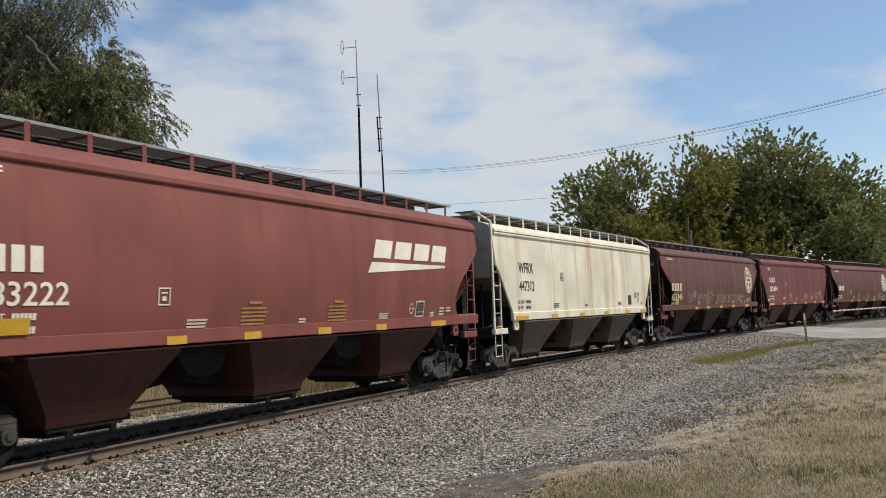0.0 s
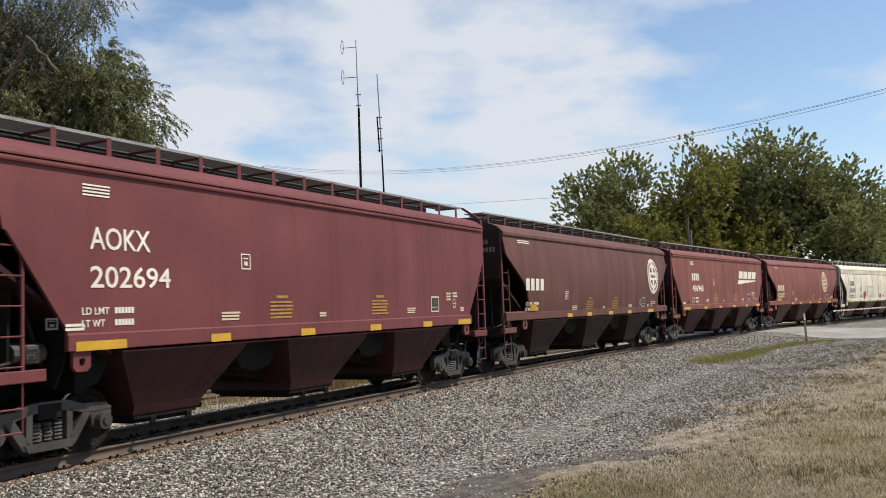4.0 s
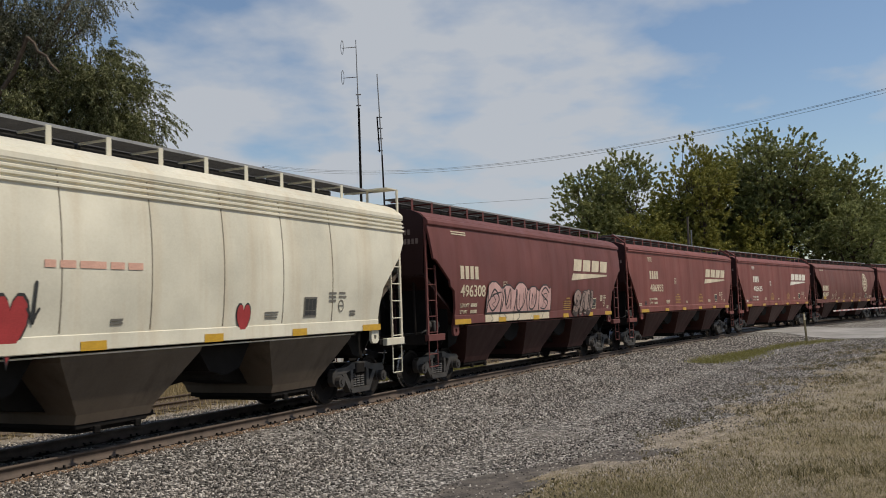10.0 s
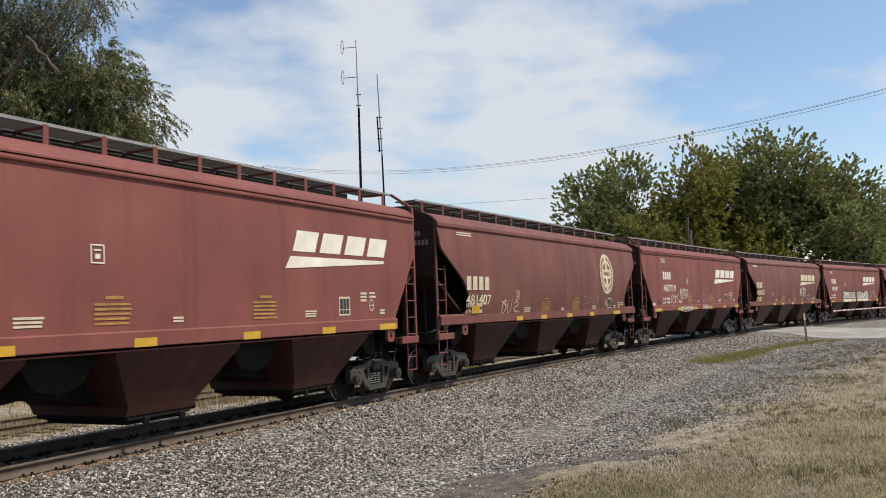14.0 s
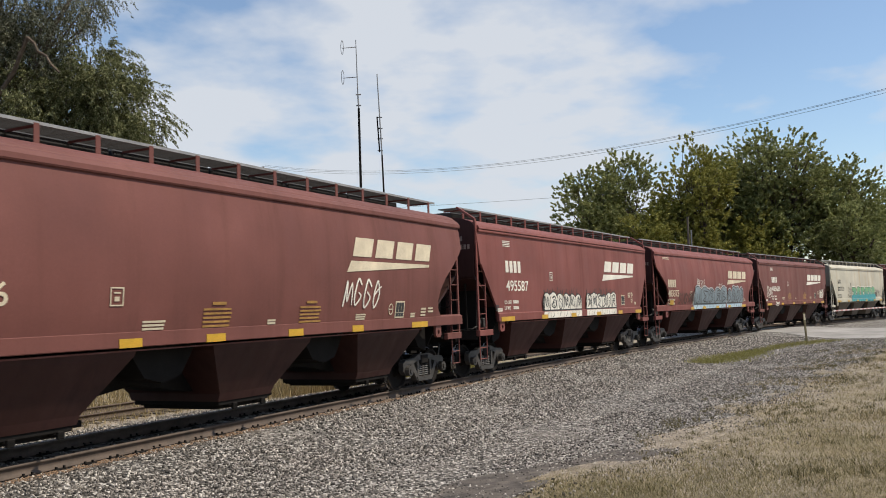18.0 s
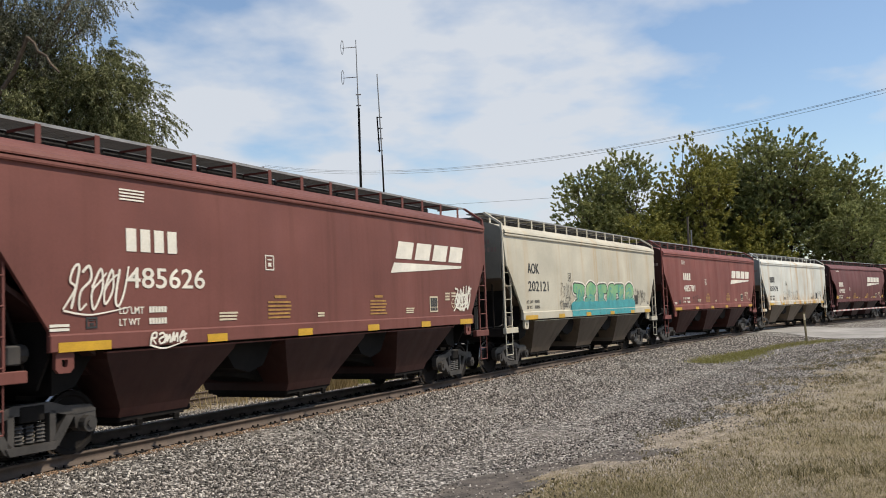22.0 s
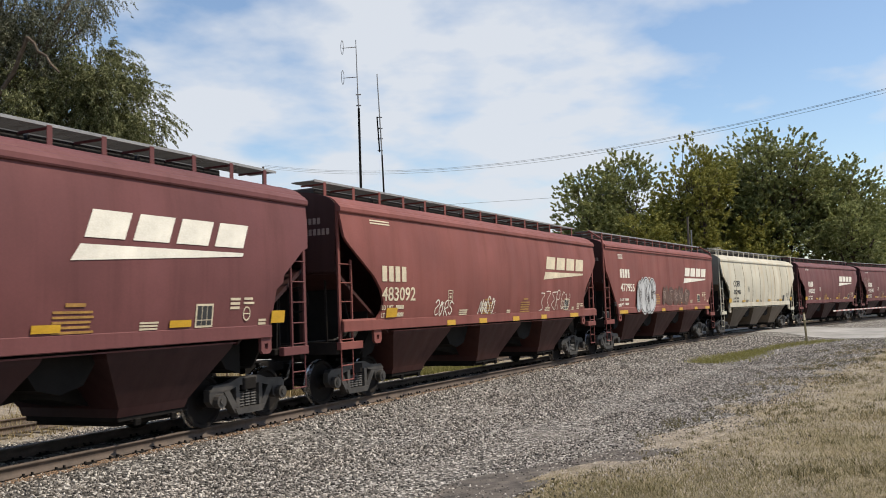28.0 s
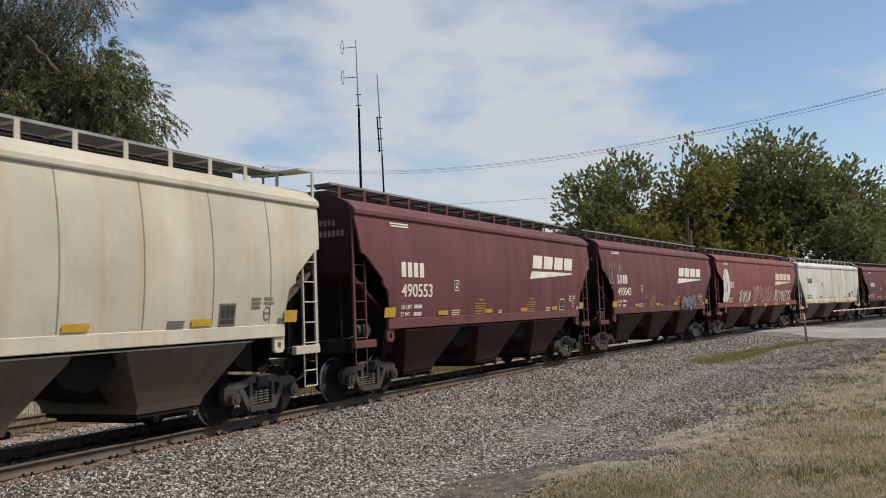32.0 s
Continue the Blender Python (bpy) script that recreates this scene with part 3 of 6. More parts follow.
def build_grass():
    rng = np.random.default_rng(8)
    n = 300000
    # the lawn on the camera's side
    r = 9.0 + 34 * rng.random(n) ** 1.9
    az = rng.uniform(-0.06, 0.50, n)
    x, y = r * np.sin(az), r * np.cos(az)
    s, o = track_coords(x, y)
    edge = lawn_edge(s) - 0.15
    wob = np.array([noise.noise((a * 0.5, b * 0.5, 2.0)) + 0.6 * noise.noise((a * 1.7, b * 1.7, 5.0)) for a, b in zip(x, y)])
    dens = np.clip((o - edge) / 1.1 + wob * 0.6, 0.0, 1) * np.interp(r, [9, 14, 18, 40], [1, 0.7, 0.4, 0.25])
    keep = (rng.random(n) < dens) & ~((s > 38) & (o < 12))
    x, y, s, o, r = x[keep], y[keep], s[keep], o[keep], r[keep]
    z = ground_z(s, o) - 0.01
    h = rng.uniform(0.02, 0.075, len(x)) * np.interp(r, [9, 30], [1.0, 1.2])
    blades("lawn_grass", x, y, z, h, rng.uniform(0.0022, 0.0045, len(x)) * np.interp(r, [9, 30], [1, 2.2]), M_LAWN, "short patchy half-dry grass", "grass", rng, 0.6)
    # the same grass about the camera
    m = 42000
    rr, aa = 10.5 * np.sqrt(rng.random(m)), rng.uniform(0, 6.283, m)
    x, y = rr * np.sin(aa), rr * np.cos(aa)
    s, o = track_coords(x, y)
    k = o > lawn_edge(s) + 0.4 + rng.normal(0, 0.3, m)
    x, y, s, o = x[k], y[k], s[k], o[k]
    blades("lawn_grass", x, y, ground_z(s, o) - 0.01, rng.uniform(0.025, 0.10, len(x)), rng.uniform(0.004, 0.008, len(x)), M_LAWN, "short patchy half-dry grass", "grass", rng, 0.6)
    # darker clumps in the lawn and on the bare ground
    m = 2600
    cs, co = rng.uniform(-2, 36, m), rng.uniform(7.6, 14.5, m)
    lump = np.array([noise.noise((a * 0.4, b * 0.8, 21.0)) for a, b in zip(cs, co)])
    k = (rng.random(m) < np.clip(0.35 + 1.5 * lump, 0.03, 1)) & ~((cs > 33) & (co < 9))
    cs, co = cs[k], co[k]
    ci = np.repeat(np.arange(len(cs)), 24)
    cw = rng.uniform(0.04, 0.16, len(cs))[ci]
    s, o = cs[ci] + rng.normal(0, 1, len(ci)) * cw, co[ci] + rng.normal(0, 0.6, len(ci)) * cw
    p = on_track(s, o)
    blades("grass_clumps", p[:, 0], p[:, 1], ground_z(s, o) - 0.01, rng.uniform(0.03, 0.11, len(s)), rng.uniform(0.004, 0.008, len(s)), M_CLUMP, "scattered darker clumps of half-dry grass", "grass", rng, 0.5)
    # straw-dry tufts on the bare ground
    m = 60000
    s = rng.uniform(-1, 34, m)
    o = rng.uniform(7.8, 15.0, m)
    lump = np.array([noise.noise((a * 0.35, b * 0.6, 14.0)) + 0.5 * noise.noise((a * 1.4, b * 1.4, 3.0)) for a, b in zip(s, o)])
    k = rng.random(m) < np.clip(2.2 * (lump - 0.05), 0, 0.9)
    s, o = s[k], o[k]
    p = on_track(s, o)
    blades("straw_tufts", p[:, 0], p[:, 1], ground_z(s, o) - 0.01, rng.uniform(0.02, 0.07, len(s)), rng.uniform(0.005, 0.010, len(s)), M_STRAW, "sparse straw-dry tufts on bare ground", "grass", rng, 0.7)
    # a green tongue of weeds at the edge of the gravel
    m = 13000
    s = rng.uniform(22.3, 40.5, m)
    o = 4.75 + 0.03 * (s - 22) + rng.normal(0, 0.3, m) * np.interp(s, [22, 24, 28, 31, 40], [0.9, 1.9, 1.5, 0.6, 1.6]) + np.interp(s, [36, 40], [0, 0.8])
    k = rng.random(m) < np.interp(s, [22, 29, 31, 40], [1, 1, 0.35, 0.5])
    s, o = s[k], o[k]
    m = len(s)
    p = on_track(s, o)
    blades("weed_strip", p[:, 0], p[:, 1], ground_z(s, o) - 0.01, rng.uniform(0.05, 0.17, m), rng.uniform(0.008, 0.016, m), M_WEED, "strip of green weeds along the gravel", "weeds", rng, 0.5)
    # tall dry grass behind the siding
    m = 42000
    s = rng.uniform(-14, 48, m)
    o = np.where(rng.random(m) < 0.12, rng.uniform(-6.2, -4.9, m), rng.uniform(-15.5, -9.0, m))
    s = np.where(o > -7, 7 + 7 * rng.random(m) ** 0.8, s)
    lump = np.array([noise.noise((a * 0.3, b * 0.3, 4.0)) for a, b in zip(s, o)])
    k = (rng.random(m) < np.clip(0.5 + 1.6 * lump, 0.06, 1)) & ((s < 17) | (o > -11))
    s, o = s[k], o[k]
    p = on_track(s, o)
    blades("tall_dry_grass", p[:, 0], p[:, 1], ground_z(s, o) - 0.02, rng.uniform(0.25, 1.0, len(s)), rng.uniform(0.008, 0.018, len(s)), M_STRAW, "tall dry straw-coloured grass behind the track", "grass", rng, 0.22)
    # short straw in and about the siding
    m = 30000
    s, o = rng.uniform(-14, 26, m), rng.uniform(-9.6, -5.4, m)
    k = rng.random(m) < np.interp(o, [-9.6, -6.2, -5.4], [1, 0.9, 0.15])
    s, o = s[k], o[k]
    p = on_track(s, o)
    blades("siding_straw", p[:, 0], p[:, 1], ground_z(s, o) - 0.02, rng.uniform(0.05, 0.26, len(s)), rng.uniform(0.008, 0.016, len(s)), M_STRAW, "short straw-dry grass in the disused siding", "grass", rng, 0.4)
    m = 5000
    s = rng.uniform(15, 24, m)
    o = rng.uniform(-6.3, -5.2, m)
    p = on_track(s, o)
    blades("weed_strip", p[:, 0], p[:, 1], ground_z(s, o) - 0.02, rng.uniform(0.06, 0.35, m), rng.uniform(0.008, 0.016, m), M_WEED, "green weeds between the tracks", "weeds", rng, 0.35)


# ---------------------------------------------------------------- trees
def leaf_material(name, stops):
    return blade_material(name, stops, 0.75, 0.38)


M_LEAF_NEAR = leaf_material("grey_green_leaves", [(0.0, (0.05, 0.054, 0.03)), (0.6, (0.135, 0.14, 0.085)), (1.0, (0.34, 0.34, 0.26))])
M_LEAF_NEAR2 = leaf_material("olive_green_leaves", [(0.0, (0.045, 0.050, 0.015)), (0.6, (0.155, 0.163, 0.066)), (1.0, (0.36, 0.36, 0.20))])
M_LEAF_FAR = leaf_material("green_leaves", [(0.0, (0.14, 0.155, 0.05)), (0.6, (0.31, 0.33, 0.125)), (1.0, (0.52, 0.52, 0.26))])
M_LEAF_LIME = leaf_material("yellow_green_leaves", [(0.0, (0.14, 0.14, 0.03)), (0.6, (0.32, 0.31, 0.075)), (1.0, (0.50, 0.46, 0.15))])


def limb(bm, a, b, r0, r1, rng, steps=4, sag=0.12):
    """A bent, tapering limb; returns its points."""
    a, b = Vector(a), Vector(b)
    pts = [a]
    ln = (b - a).length
    for k in range(1, steps + 1):
        t = k / steps
        j = Vector(rng.normal(0, 1, 3)) * ln * 0.03 if k < steps else Vector((0, 0, 0))
        pts.append(a.lerp(b, t) + Vector((0, 0, math.sin(t * math.pi) * ln * sag)) + j)
    for k, (p, q) in enumerate(zip(pts, pts[1:])):
        bar(bm, p, q, r0 + (r1 - r0) * k / steps, 6, r0 + (r1 - r0) * (k + 1) / steps)
    return pts


def leaves_mesh(pos, u, rng, leaf, mat, corners=4):
    n = len(pos)
    u = u / np.linalg.norm(u, axis=1)[:, None]
    w = np.cross(u, rng.normal(0, 1, (n, 3)))
    w /= np.linalg.norm(w, axis=1)[:, None]
    l1 = (leaf[0] * rng.uniform(0.6, 1.35, n))[:, None]
    l2 = (leaf[1] * rng.uniform(0.6, 1.35, n))[:, None]
    v = np.stack([pos - u * l1, pos + w * l2 - u * l1 * 0.1, pos + u * l1, pos - w * l2 - u * l1 * 0.1], 1)
    if corners == 3:
        v = v[:, 1:]
    return raw_mesh("crown", v.reshape(-1, 3), np.arange(corners * n).reshape(-1, corners), [mat])


def tree(name, x, y, z, lobes, clumps, sprigs, per_sprig, leaf, clump_r, sprig_len, rise, mat, label, seed, trunk_r=0.35, fork=4.0, group="", bare=()):
    """lobes: (dx, dy, z, half width, half height) masses of the crown. Limbs run to clumps near the lobes' faces,
    each clump is a bunch of leafy sprigs that rise or droop."""
    rng = np.random.default_rng(seed)
    root = thing(name, label, "tree", group)
    root.location = (x, y, z)
    bm = bmesh.new()
    size = np.array([l[3] ** 2 * l[4] for l in lobes]) ** 0.67
    which = rng.choice(len(lobes), clumps, p=size / size.sum())
    centres, outs = [], []
    heads = []
    base = limb(bm, (0, 0, -0.4), (0, 0, fork), trunk_r, trunk_r * 0.8, rng, 4, 0.0)[-1]
    for dx, dy, lz, hw, hh in lobes:
        heads.append(limb(bm, base, (dx, dy, lz + 0.2 * hh), trunk_r * 0.55, trunk_r * 0.16, rng, 6, 0.03))
    for k in range(clumps):
        dx, dy, lz, hw, hh = lobes[which[k]]
        d = rng.normal(0, 1, 3)
        d /= np.linalg.norm(d)
        r = rng.uniform(0.04, 1.0) ** 0.36
        c = np.array((dx, dy, lz)) + d * r * np.array((hw, hw, hh))
        centres.append(c)
        outs.append(d)
        if k % 2 == 0:
            hp = heads[which[k]]
            limb(bm, hp[2 + int(rng.random() * 4)], tuple(c), trunk_r * 0.13, 0.02, rng, 3, 0.08)
    for a, b, r in bare:
        limb(bm, a, b, r, r * 0.6, rng, 5, 0.05)
    part("trunk", bm, M_BARK, root)
    m = clumps * sprigs
    ci = np.repeat(np.arange(clumps), sprigs)
    cr = (clump_r * rng.uniform(0.6, 1.25, clumps))[ci]
    d = rng.normal(0, 1, (m, 3))
    d /= np.linalg.norm(d, axis=1)[:, None]
    start = np.array(centres)[ci] + d * (cr * rng.random(m) ** 0.5)[:, None]
    way = 0.8 * np.array(outs)[ci] + 0.5 * d + rng.normal(0, 0.35, (m, 3))
    way[:, 2] += rise
    way /= np.linalg.norm(way, axis=1)[:, None]
    ln = sprig_len * rng.uniform(0.5, 1.25, m)
    si = np.repeat(np.arange(m), per_sprig)
    n = len(si)
    q = rng.random(n)
    pos = start[si] + way[si] * (q * ln[si])[:, None]
    if rise < 0:
        pos[:, 2] -= 0.5 * q * q * ln[si]
    pos += rng.normal(0, 1, (n, 3)) * (0.10 * sprig_len * (1.15 - q))[:, None]
    u = way[si] * (0.9 if rise < 0 else 0.3) + rng.normal(0, 0.6, (n, 3))
    if rise < 0:
        u[:, 2] -= 0.9
    else:
        u[:, 2] *= 0.5
    place_mesh("crown", leaves_mesh(pos, u, rng, leaf, mat, 3), root)
    return root


def bush(x, y, z, r, h, n, mat, label, seed):
    rng = np.random.default_rng(seed)
    d = rng.normal(0, 1, (n, 3))
    d /= np.linalg.norm(d, axis=1)[:, None]
    d[:, 2] = abs(d[:, 2])
    lob = 0.7 + 0.3 * np.sin(3 * np.arctan2(d[:, 1], d[:, 0]) + seed)
    pos = d * (rng.random(n) ** 0.5 * lob)[:, None] * np.array((r, r, h))
    u = rng.normal(0, 1, (n, 3))
    u /= np.linalg.norm(u, axis=1)[:, None]
    w = np.cross(u, rng.normal(0, 1, (n, 3)))
    w /= np.linalg.norm(w, axis=1)[:, None]
    v = np.stack([pos - u * 0.06, pos + w * 0.035, pos + u * 0.06, pos - w * 0.035], 1)
    ob = place_mesh("shrub", raw_mesh("shrub", v.reshape(-1, 3), np.arange(4 * n).reshape(-1, 4), [mat]), None, label, "shrub")
    ob.location = (x, y, z)


def build_trees():
    g0 = -1.0
    # fine-leaved tree whose crown hangs over the near cars; places from its foot
    tree("tree", -23.0, 43.5, g0, [(5.3, 0, 18.4, 2.1, 1.5), (2.9, 0, 16.3, 2.4, 2.0), (0.8, 0, 18.6, 3.8, 2.8), (-1.0, 0.3, 15.4, 3.8, 3.4), (2.0, 0, 14.2, 2.6, 2.0), (-3.0, 0, 7.0, 5.0, 5.0)],
         200, 24, 42, (0.10, 0.032), 1.2, 0.95, -0.8, M_LEAF_NEAR, "large fine-leaved tree with drooping grey-green foliage", 3, 0.5, 7.0,
         bare=[((4.1, -2.65, 15.6), (5.6, -2.7, 13.9), 0.09), ((0, 0, 6.8), (4.1, -2.65, 15.6), 0.15)])
    tree("tree", -16.9, 43.2, g0, [(0.3, 0, 12.3, 3.1, 2.0), (1.4, 0, 10.9, 1.6, 1.6), (0.8, 0, 13.5, 1.9, 1.6), (0.0, 0, 15.0, 1.5, 1.3), (-2.8, 0, 13.0, 2.8, 2.2), (-0.4, 0.2, 10.4, 3.6, 2.0), (-0.2, 0.4, 5.0, 4.0, 3.6)],
         270, 24, 42, (0.095, 0.032), 0.85, 0.65, -0.5, M_LEAF_NEAR2, "smaller fine-leaved tree with dense olive-green foliage", 4, 0.25, 4.5)
    # the row of big trees beyond the crossing: place, top, half width
    rows = [
        (17.8, 111, 17.6, 4.4, 0), (23.4, 113, 19.0, 4.6, 0), (29.6, 106, 18.7, 4.4, 1), (42.2, 113, 21.9, 8.2, 0), (36.0, 116, 18.6, 4.4, 0),
        (50.6, 112, 18.2, 4.6, 0), (56.0, 114, 13.6, 4.2, 0), (63.5, 118, 13.0, 5.0, 0), (24.2, 103, 11.0, 4.2, 1), (38.0, 107, 10.4, 3.6, 1), (48.5, 106, 11.2, 4.4, 0),
    ]
    for k, (x, y, top, hw, lime) in enumerate(rows):
        rng = random.Random(70 + k)
        h = (top + 2.0) * 1.09
        low = top < 12
        lobes = [(0, 0, h * 0.60, hw * 0.98, h * 0.34), (0, 0, h * 0.36, hw * 1.0, h * 0.22)]
        for j in range(6 if hw < 6 else 9):
            a = j * 6.283 / (6 if hw < 6 else 9) + rng.uniform(-0.4, 0.4)
            q = rng.uniform(0.5, 0.66)
            lobes.append((math.cos(a) * hw * q, math.sin(a) * hw * q, h * rng.uniform(0.42, 0.76), hw * rng.uniform(0.36, 0.5), h * rng.uniform(0.10, 0.17)))
        n = 150 if low else 310 if hw < 6 else 640
        tree("tree", x, y, -2.0, lobes, n, 11, 24, (0.185, 0.125), 1.35, 0.55, 0.35, M_LEAF_LIME if lime else M_LEAF_FAR,
             "yellowish green tree in front of the taller trees" if lime else "tall broad green tree in full late-summer leaf", 20 + k, 0.42 if hw < 6 else 0.6, h * 0.2, "trees beyond the crossing")
    # low growth behind the tracks
    for k, (s, o, r, h) in enumerate([(20.9, -7.0, 0.7, 1.15), (22.3, -8.3, 0.6, 0.65), (25.5, -8.8, 0.7, 0.7), (28.0, -7.6, 0.5, 0.4)]):
        p = on_track(s, o)
        bush(p[0], p[1], float(ground_z(np.array([s]), np.array([o]))[0]) - 0.02, r, h, 1500, M_WEED, "low yellow-green shrub behind the siding", 40 + k)


# ---------------------------------------------------------------- masts, wires, posts, crossing gate
def build_masts():
    mast = thing("radio_mast", "slender dark radio mast with two folded side antennas", "antenna mast")
    mast.location = (-5.36, 60.0, -1.0)
    bm = bmesh.new()
    bar(bm, (0, 0, 0), (-0.05, 0, 15.9), 0.11, 8, 0.075)
    part("mast_tube", bm, M_DARK, mast)
    bm = bmesh.new()
    bar(bm, (-0.05, 0, 15.9), (-0.09, 0, 16.9), 0.05, 8)
    for z in (16.1, 16.85):
        bar(bm, (-0.22, 0, z), (0.12, 0, z), 0.05, 6)
    part("clamp_section", bm, M_GRATE, mast)
    bm = bmesh.new()
    bar(bm, (-0.09, 0, 16.9), (-0.14, 0, 20.6), 0.04, 8, 0.025)
    part("top_tube", bm, M_GRATE, mast)
    for z in (18.05, 20.1):
        bm = bmesh.new()
        bar(bm, (-0.12, 0, z), (-1.08, 0, z - 0.05), 0.025)
        ring = [(-1.08 + 0.09 * math.cos(a), 0, z + 0.0 + 0.48 * math.sin(a)) for a in [k * math.pi / 8 for k in range(17)]]
        pipe(bm, ring, 0.02, 5)
        part("side_antenna", bm, M_GRATE, mast)
    pole = thing("whip_mast", "leaning thin grey whip antenna mast", "antenna mast")
    pole.location = (-3.62, 60.0, -1.0)
    bm = bmesh.new()
    bar(bm, (0, 0, 0), (-0.30, 0, 12.7), 0.08, 8, 0.055)
    part("mast_tube", bm, M_DARK, pole)
    bm = bmesh.new()
    bar(bm, (-0.30, 0, 12.7), (-0.50, 0, 18.2), 0.05, 8, 0.035)
    part("top_tube", bm, M_GRATE, pole)
    bm = bmesh.new()
    bar(bm, (-0.45, 0, 12.9), (-0.57, 0, 15.3), 0.05, 6)
    for z in (13.0, 13.8, 14.5, 15.25):
        bar(bm, (-0.58, 0, z), (-0.22, 0, z), 0.03, 5)
    part("bracket_rod", bm, M_DARK, pole)
    util = thing("utility_pole", "thin weathered grey utility pole before the trees", "pole")
    util.location = (23.3, 85.0, -1.6)
    bm = bmesh.new()
    bar(bm, (0, 0, 0), (0, 0, 10.5), 0.13, 8, 0.10)
    part("pole_shaft", bm, M_TIE, util)
    bm = bmesh.new()
    bar(bm, (0.3, 0.1, 0), (0.32, 0.1, 9.2), 0.06, 6)
    part("conduit", bm, M_GRATE, util)


def wire(name, a, b, sag, r, label):
    """One hanging cable, a five-sided tube."""
    a, b = np.array(a), np.array(b)
    q = np.linspace(0, 1, 41)[:, None]
    line = a + (b - a) * q
    line[:, 2] -= (sag * 4 * q * (1 - q))[:, 0]
    side = np.array((b[1] - a[1], a[0] - b[0], 0.0))
    side /= np.linalg.norm(side)
    rings = [line + r * (math.cos(k * 1.2566) * side + math.sin(k * 1.2566) * np.array((0, 0, 1.0))) for k in range(5)]
    i = np.arange(40)
    fs = [np.stack([k * 41 + i, k * 41 + i + 1, (k + 1) % 5 * 41 + i + 1, (k + 1) % 5 * 41 + i], 1) for k in range(5)]
    ob = place_mesh(name, raw_mesh(name, np.concatenate(rings), np.concatenate(fs), [M_BLACK]), None, label, "cable")
    tagged(ob, "", "cable", "overhead wires")


def build_wires():
    for dx, dz in ((0, 0), (0.0, 0.16), (0.2, 0.26)):
        wire("overhead_wire", (30.6 + dx, 38.2, 13.10 + dz), (-17.7 + dx, 88.9, 15.34 + dz), 2.85, 0.010, "thin dark overhead utility wire")
    wire("overhead_wire", (26.0, 78.0, 11.1), (-17.7, 121.0, 13.9), 0.2, 0.014, "thin dark overhead utility wire")
    wire("overhead_wire", (30.6, 38.2, 9.4), (57.0, 125.0, 15.2), 1.6, 0.012, "thin dark overhead utility wire")
    wire("overhead_wire", (30.6, 38.2, 11.4), (57.0, 125.0, 17.4), 1.4, 0.012, "thin dark overhead utility wire")
    for x, y, h in ((30.6, 38.2, 13.8), (-17.7, 88.9, 15.8), (57.0, 125.0, 19.0)):
        p = thing("utility_pole", "tall weathered wooden utility pole", "pole")
        p.location = (x, y, -1.2)
        bm = bmesh.new()
        bar(bm, (0, 0, 0), (0, 0, h + (1.0 if x > 0 else 0.85)), 0.16, 10, 0.11)
        part("pole_shaft", bm, M_TIE, p)
        if x < 0:
            continue
        bm = bmesh.new()
        box(bm, -0.9, 0.9, -0.06, 0.06, h + 0.1, h + 0.24)
        part("cross_arm", bm, M_TIE, p)


def build_posts():
    p = on_track(39.9, 5.15)
    z = float(ground_z(np.array([39.9]), np.array([5.15]))[0])
    post = thing("marker_post", "short weathered brown marker post beside the road", "post")
    post.matrix_basis = Matrix.Translation((p[0], p[1], z - 0.05)) @ pose(0, 0, 0, 0, -4.5, 20)
    bm = bmesh.new()
    box(bm, -0.055, 0.055, -0.03, 0.03, 0, 1.58, 0.01)
    part("shaft", bm, mottled("post_wood", (0.16, 0.13, 0.07), 0.85, 0, 0.3), post)
    bm = bmesh.new()
    box(bm, -0.058, 0.058, -0.036, -0.031, 1.2, 1.5)
    part("marker_plate", bm, M_CREAMLET, post)
    q = on_track(11.8, -5.45)
    zz = float(ground_z(np.array([11.8]), np.array([-5.45]))[0])
    stub = thing("wooden_stub_post", "dark square wooden post between the tracks", "post")
    stub.location = (q[0], q[1], zz - 0.05)
    bm = bmesh.new()
    box(bm, -0.10, 0.10, -0.10, 0.10, 0, 0.95, 0.015)
    part("shaft", bm, M_TIE, stub)
    # lowered gate arm of the crossing
    gate_arm = thing("crossing_gate", "lowered red and white striped crossing gate arm", "crossing gate")
    a, b = Vector(on_track(52.0, 4.0, 1.05)), Vector(on_track(71.0, 4.0, 1.05))
    white = mottled("gate_white", (0.50, 0.44, 0.42), 0.5, 0, 0.12)
    red = mottled("gate_red", (0.40, 0.17, 0.15), 0.5, 0, 0.12)
    n = 34
    for k in range(n):
        bm = bmesh.new()
        p0, p1 = a.lerp(b, k / n), a.lerp(b, (k + 1) / n)
        d = (p1 - p0).normalized() * 0.001
        s = Vector((d.y, -d.x, 0)).normalized() * 0.02
        zv = Vector((0, 0, 0.045))
        v = [bm.verts.new(q + i * s + j * zv) for q in (p0 + d, p1 - d) for i in (-1, 1) for j in (-1, 1)]
        for f in ((0, 1, 3, 2), (4, 6, 7, 5), (0, 4, 5, 1), (2, 3, 7, 6), (0, 2, 6, 4), (1, 5, 7, 3)):
            bm.faces.new([v[i] for i in f])
        part("arm_stripe", bm, white if k % 2 == 0 else red, gate_arm)
    bm = bmesh.new()
    bz = float(ground_z(np.array([71.2]), np.array([4.0]))[0])
    c = on_track(71.2, 4.0)
    bar(bm, (c[0], c[1], bz - 0.1), (c[0], c[1], bz + 3.4), 0.07, 10)
    box(bm, c[0] - 0.25, c[0] + 0.25, c[1] - 0.25, c[1] + 0.25, bz - 0.1, bz + 0.25)
    part("gate_mast", bm, M_GRATE, gate_arm)


